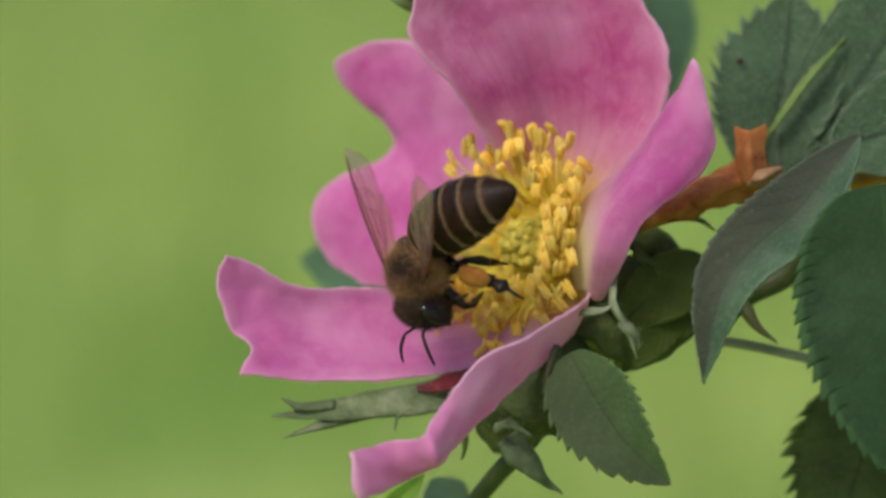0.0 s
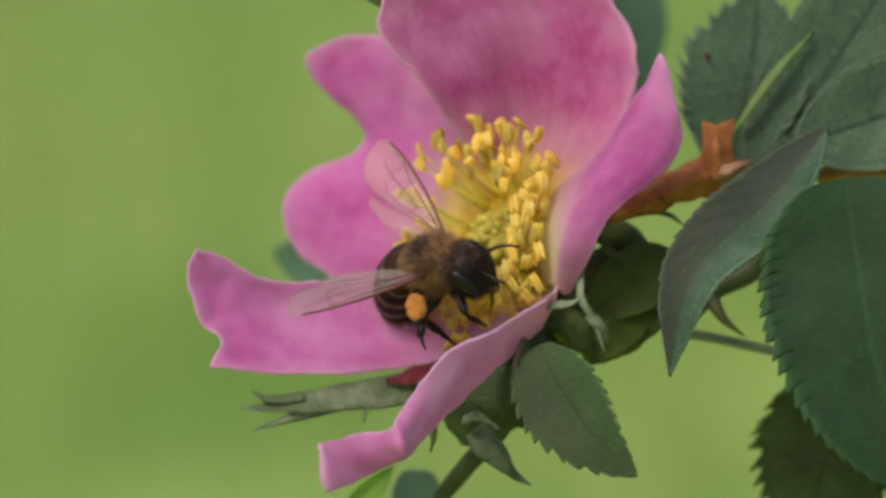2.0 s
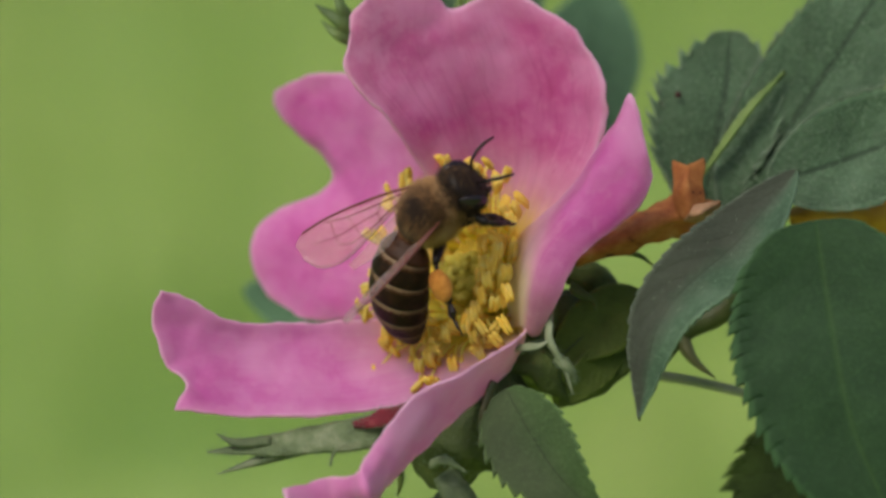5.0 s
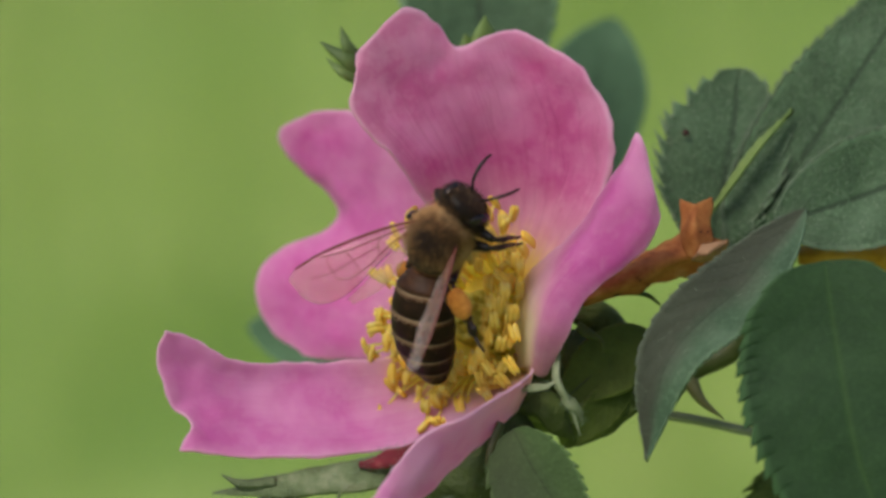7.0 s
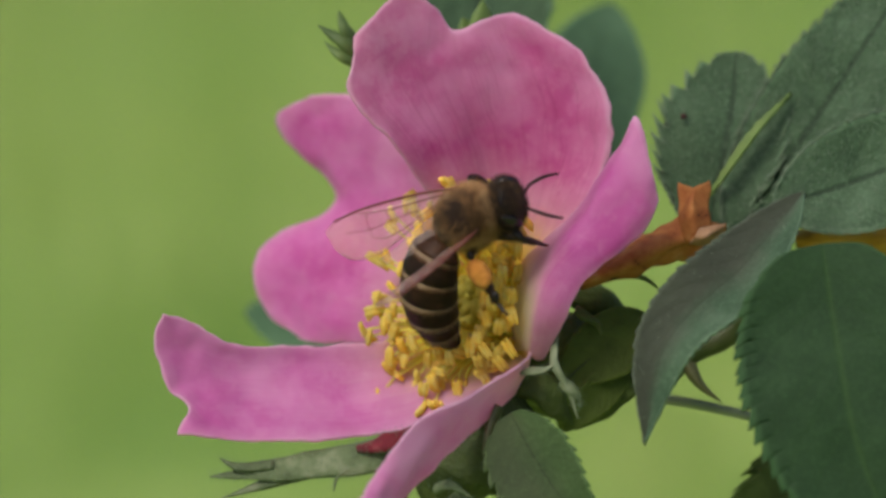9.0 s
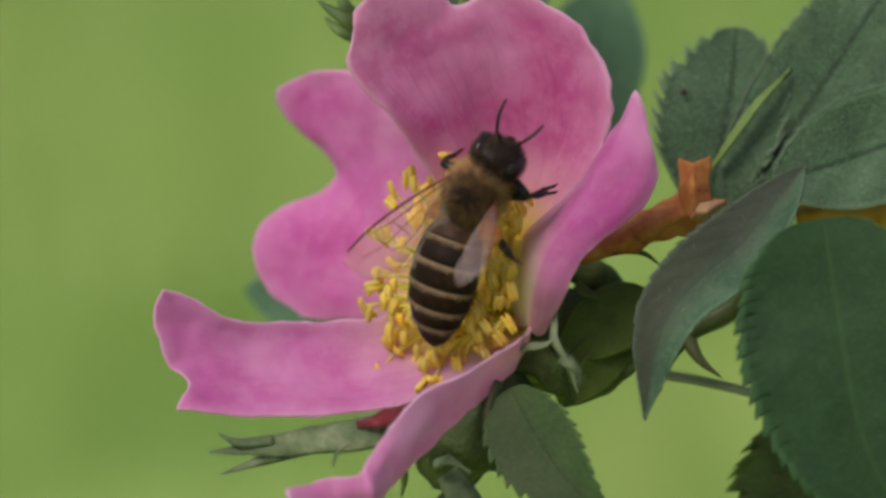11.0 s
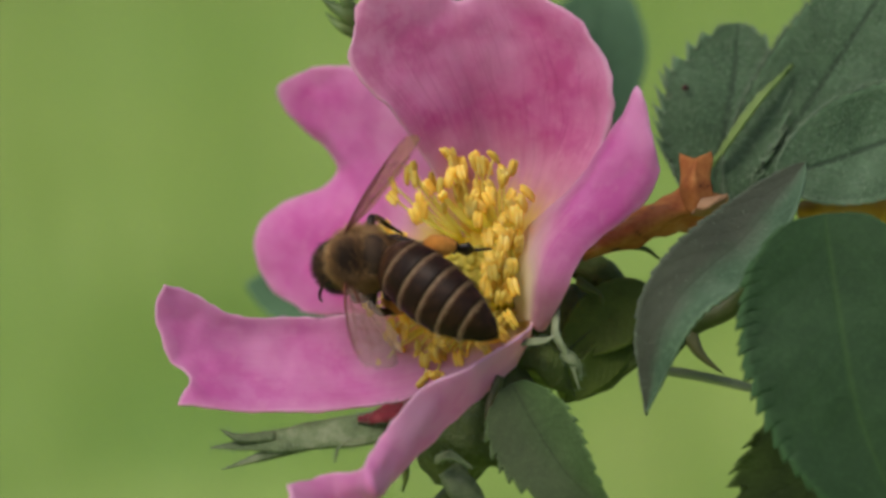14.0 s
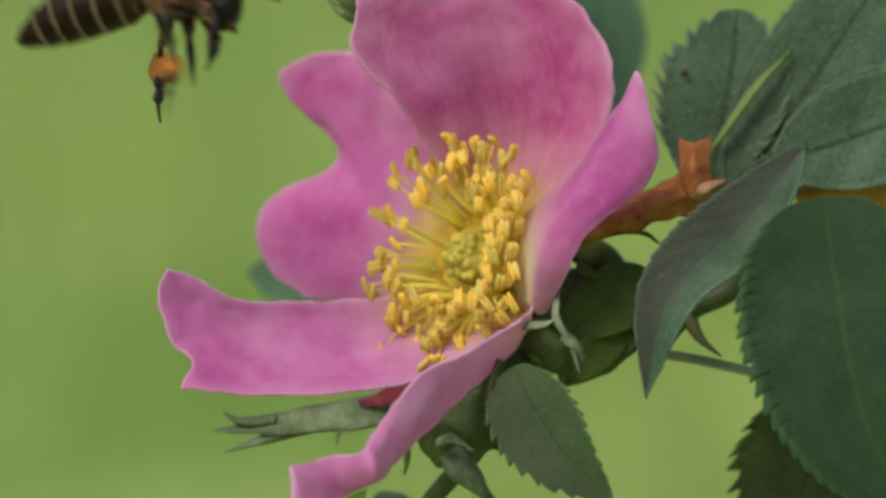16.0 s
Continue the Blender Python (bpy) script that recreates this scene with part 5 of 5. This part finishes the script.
HIND_LEFT_ROWS = [
    (0.0, (0.66, -0.42, 0.62)),
    (0.5, (0.80, 0.50, 0.33)),
    (1.0, (0.60, 0.56, 0.57)),
    (1.5, (0.47, 0.44, 0.76)),
    (2.0, (-0.09, -0.15, -0.98)),
    (2.5, (-0.16, -0.23, -0.96)),
    (3.0, (-0.20, -0.10, -0.97)),
    (3.5, (-0.18, -0.11, -0.98)),
    (4.0, (-0.27, -0.21, -0.94)),
    (6.5, (-0.20, -0.41, -0.89)),
    (7.0, (-0.25, -0.41, -0.87)),
    (7.5, (-0.32, -0.32, -0.89)),
    (8.0, (-0.33, -0.24, -0.91)),
    (8.5, (-0.30, -0.18, -0.93)),
    (9.0, (-0.33, -0.24, -0.91)),
    (11.5, (-0.29, -0.25, -0.92)),
    (12.0, (-0.34, -0.21, -0.92)),
    (12.5, (-0.29, -0.76, -0.59)),
    (13.0, (-0.22, -0.86, -0.46)),
    (13.5, (0.77, -0.60, -0.23)),
    (14.0, (0.22, -0.47, -0.86)),
    (14.5, (0.56, -0.68, -0.48)),
    (15.0, (0.40, -0.88, -0.24)),
    (15.5, (-0.17, -0.52, -0.84)),
    (15.6, (-0.16, -0.49, -0.86)),
    (15.7, (-0.30, -0.92, 0.24)),
    (15.8, (-0.17, -0.96, 0.24)),
    (15.9, (-0.00, -0.80, 0.60)),
    (16.0, (-0.15, -0.88, -0.45))]
HIND_RIGHT_ROWS = [
    (0.0, (0.25, 0.65, -0.72)),
    (0.5, (-0.19, 0.16, -0.97)),
    (1.0, (-0.38, -0.09, 0.92)),
    (1.5, (-0.60, -0.56, 0.57)),
    (2.0, (-0.10, -0.46, 0.88)),
    (2.5, (-0.15, -0.46, 0.88)),
    (3.0, (-0.44, -0.61, 0.66)),
    (3.5, (-0.12, -0.80, 0.59)),
    (4.0, (-0.17, -0.92, 0.35)),
    (6.5, (0.20, -0.84, 0.51)),
    (7.0, (0.18, -0.81, 0.56)),
    (7.5, (0.24, -0.80, 0.56)),
    (8.0, (0.29, -0.64, 0.72)),
    (8.5, (0.34, -0.60, 0.72)),
    (9.0, (0.22, -0.62, 0.75)),
    (11.5, (0.12, -0.52, 0.85)),
    (12.0, (-0.00, -0.67, 0.74)),
    (12.5, (0.52, -0.52, 0.68)),
    (13.0, (0.89, -0.32, 0.31)),
    (13.5, (0.92, -0.30, 0.24)),
    (14.0, (0.97, -0.09, 0.24)),
    (14.5, (0.97, -0.01, 0.24)),
    (15.0, (0.93, -0.27, 0.24)),
    (15.5, (0.73, -0.64, 0.24)),
    (15.6, (0.50, -0.45, 0.74)),
    (15.7, (-0.25, -0.90, 0.37)),
    (15.8, (-0.01, -0.88, 0.48)),
    (15.9, (0.35, -0.72, 0.60)),
    (16.0, (0.12, -0.98, 0.12))]
HEAD_ROWS = [
    (0.0, (-0.14, -0.99, 0.07)),
    (0.5, (0.19, -0.76, 0.62)),
    (1.0, (0.63, -0.32, 0.71)),
    (1.5, (0.74, 0.15, 0.65)),
    (2.0, (0.74, 0.12, 0.66)),
    (2.5, (0.76, 0.06, 0.65)),
    (3.0, (0.74, -0.09, 0.67)),
    (3.5, (0.77, -0.10, 0.63)),
    (4.0, (0.70, 0.49, 0.51)),
    (6.5, (0.90, 0.37, 0.21)),
    (7.0, (0.72, 0.65, 0.23)),
    (7.5, (0.93, 0.27, 0.27)),
    (8.0, (0.95, 0.15, 0.27)),
    (8.5, (0.93, -0.10, 0.35)),
    (9.0, (0.96, 0.15, 0.25)),
    (11.5, (0.40, 0.79, 0.46)),
    (12.0, (0.70, 0.64, 0.33)),
    (12.5, (0.13, 0.99, -0.11)),
    (13.0, (-0.14, 0.97, -0.17)),
    (13.5, (-0.79, -0.17, -0.59)),
    (14.0, (-0.50, -0.25, -0.83)),
    (14.5, (-0.21, 0.88, -0.42)),
    (15.0, (-0.02, 1.00, -0.08)),
    (15.5, (0.52, 0.82, 0.24)),
    (15.6, (0.51, 0.84, 0.19)),
    (15.7, (0.54, 0.68, 0.50)),
    (15.8, (0.59, 0.74, 0.31)),
    (15.9, (0.61, 0.77, 0.18)),
    (16.0, (0.99, 0.12, 0.09))]

# how far each ring of the abdomen curls under the one before it, in degrees
CURLS = {0.0: 3, 0.5: 4, 1.0: 7, 1.5: 8, 2.0: 9, 2.5: 9, 3.0: 9, 3.5: 9, 4.0: 8, 6.5: 8, 7.0: 6, 7.5: 9, 8.0: 14, 8.5: 12, 9.0: 12, 11.5: 5, 12.0: 5}
# the way of the abdomen's back, where it is twisted against the thorax
BACKS = {6.5: (-0.7, 0.05, 0.7), 7.0: (-0.55, 0, 0.8), 7.5: (-0.75, 0.1, 0.65), 8.0: (-0.85, 0.1, 0.5), 8.5: (-0.85, 0.1, 0.5), 9.0: (-0.85, 0.1, 0.5)}
# the way of a wing's leading edge, where the wing is turned on edge (right, up, towards the viewer)
LEADS_LEFT = {13.5: (-1, 0, 0.9), 14.0: (-1, 0, 0.9), 14.5: (-1, 0.2, 0.9)}
LEADS_RIGHT = {0.0: (-0.45, -0.15, 0.9), 4.0: (0.25, -0.3, 1), 6.5: (0.15, -0.15, 1), 7.0: (0.3, 0, 1), 7.5: (0.15, -0.15, 1), 8.0: (0.1, -0.15, 1), 8.5: (0.1, -0.15, 1), 9.0: (0.1, -0.15, 1),
               12.5: (0.3, 0.9, 0.1), 13.0: (-0.5, 0.6, 0.2), 13.5: (-0.5, -0.1, 1), 14.0: (-0.5, -0.1, 1), 14.5: (-0.55, 0.75, 0.2), 15.0: (0.9, 0.2, 0.1)}


def turn_of(y, z):
    """The turn whose y axis runs along y, and z axis near z."""
    y = y.normalized()
    x = y.cross(z).normalized()
    return Matrix((x, y, x.cross(y))).transposed()


def flat(v):
    return RIGHT * v[0] + UP * v[1] - AHEAD * v[2]


def motions():
    rows, turns = [], {}
    for t, p, f, u in BEE_ROWS:
        r = turn_of(flat(f), flat(u))
        turns[t] = r
        m = r.to_4x4()
        m.translation = CENTRE + flat(p) * MM
        rows.append((t, m))
    walk(BEE, rows)

    def aimed(ob, ways, side, kind):
        out = []
        for t, d in ways:
            d = turns[t].inverted() @ flat(d)
            if kind == "abdomen":
                r = turn_of(-d, turns[t].inverted() @ flat(BACKS[t]) if t in BACKS else Vector((0, 0, 1)))
            else:
                x = d.normalized() * side
                hint = Vector((side * 0.55, 1, 1.6 if 12.2 < t < 15.2 else 0.6 if side > 0 and 5 < t < 12.2 else 0.0)) if kind == "wing" else Vector((0, 0, 1))
                if kind == "wing":
                    lead = (LEADS_LEFT if side < 0 else LEADS_RIGHT).get(t)
                    if lead:
                        hint = turns[t].inverted() @ flat(lead)
                    y = (hint - x * hint.dot(x)).normalized()
                    r = Matrix((x, y, x.cross(y))).transposed()
                else:
                    y = hint.cross(x).normalized()
                    r = Matrix((x, y, x.cross(y))).transposed()
            m = r.to_4x4()
            m.translation = ob.location.copy()
            out.append((t, m))
        walk(ob, out)

    aimed(BEE_ABDOMEN, ABDOMEN_ROWS, 1, "abdomen")
    for k, plate in enumerate(BEE_PLATES):
        out = []
        for t, *_ in BEE_ROWS:
            m = Matrix.Identity(4)
            for joint in CUTS[1:k + 1]:
                m = m @ Matrix.Translation(v3(0, -joint, 0)) @ Matrix.Rotation(radians(CURLS.get(t, 4)), 4, "X") @ Matrix.Translation(v3(0, joint, 0))
            out.append((t, m))
        walk(plate, out)
    aimed(BEE_WINGS[0], WING_LEFT_ROWS, -1, "wing")
    aimed(BEE_WINGS[1], WING_RIGHT_ROWS, 1, "wing")
    for lg, s, k in BEE_LEGS:
        if k == 2:
            aimed(lg, HIND_LEFT_ROWS if s < 0 else HIND_RIGHT_ROWS, s, "leg")
        else:
            # fore and middle legs step as the bee creeps along
            out = []
            for i, (t, *_) in enumerate(BEE_ROWS):
                sw = 16 * math.sin(i * 2.1 + k * 1.7 + s)
                base = (38 if k == 0 else -8) * s
                if s > 0 and 3.9 < t < 12.2:
                    # the legs on the near side reach over the stamens
                    d = turns[t].inverted() @ flat((0.95 if k else 0.7, (-0.15 if k else -0.4) + 0.12 * math.sin(i * 2.1 + k), 0.1 if k else 0.0))
                    x = d.normalized()
                    y = Vector((0, 0, 1)).cross(x).normalized()
                    m = Matrix((x, y, x.cross(y))).transposed().to_4x4()
                    m.translation = lg.location.copy()
                    out.append((t, m))
                    continue
                m = pose(0, 0, 0, 0, (36 if k else 60) * s + 8 * math.sin(i * 1.3 + k), base + sw)
                m.translation = lg.location.copy()
                out.append((t, m))
            walk(lg, out)
    heads = []
    for t, d in HEAD_ROWS:
        m = turn_of(turns[t].inverted() @ flat(d), Vector((0, 0, 1))).to_4x4()
        m.translation = BEE_HEAD.location.copy()
        heads.append((t, m))
    walk(BEE_HEAD, heads)


motions()
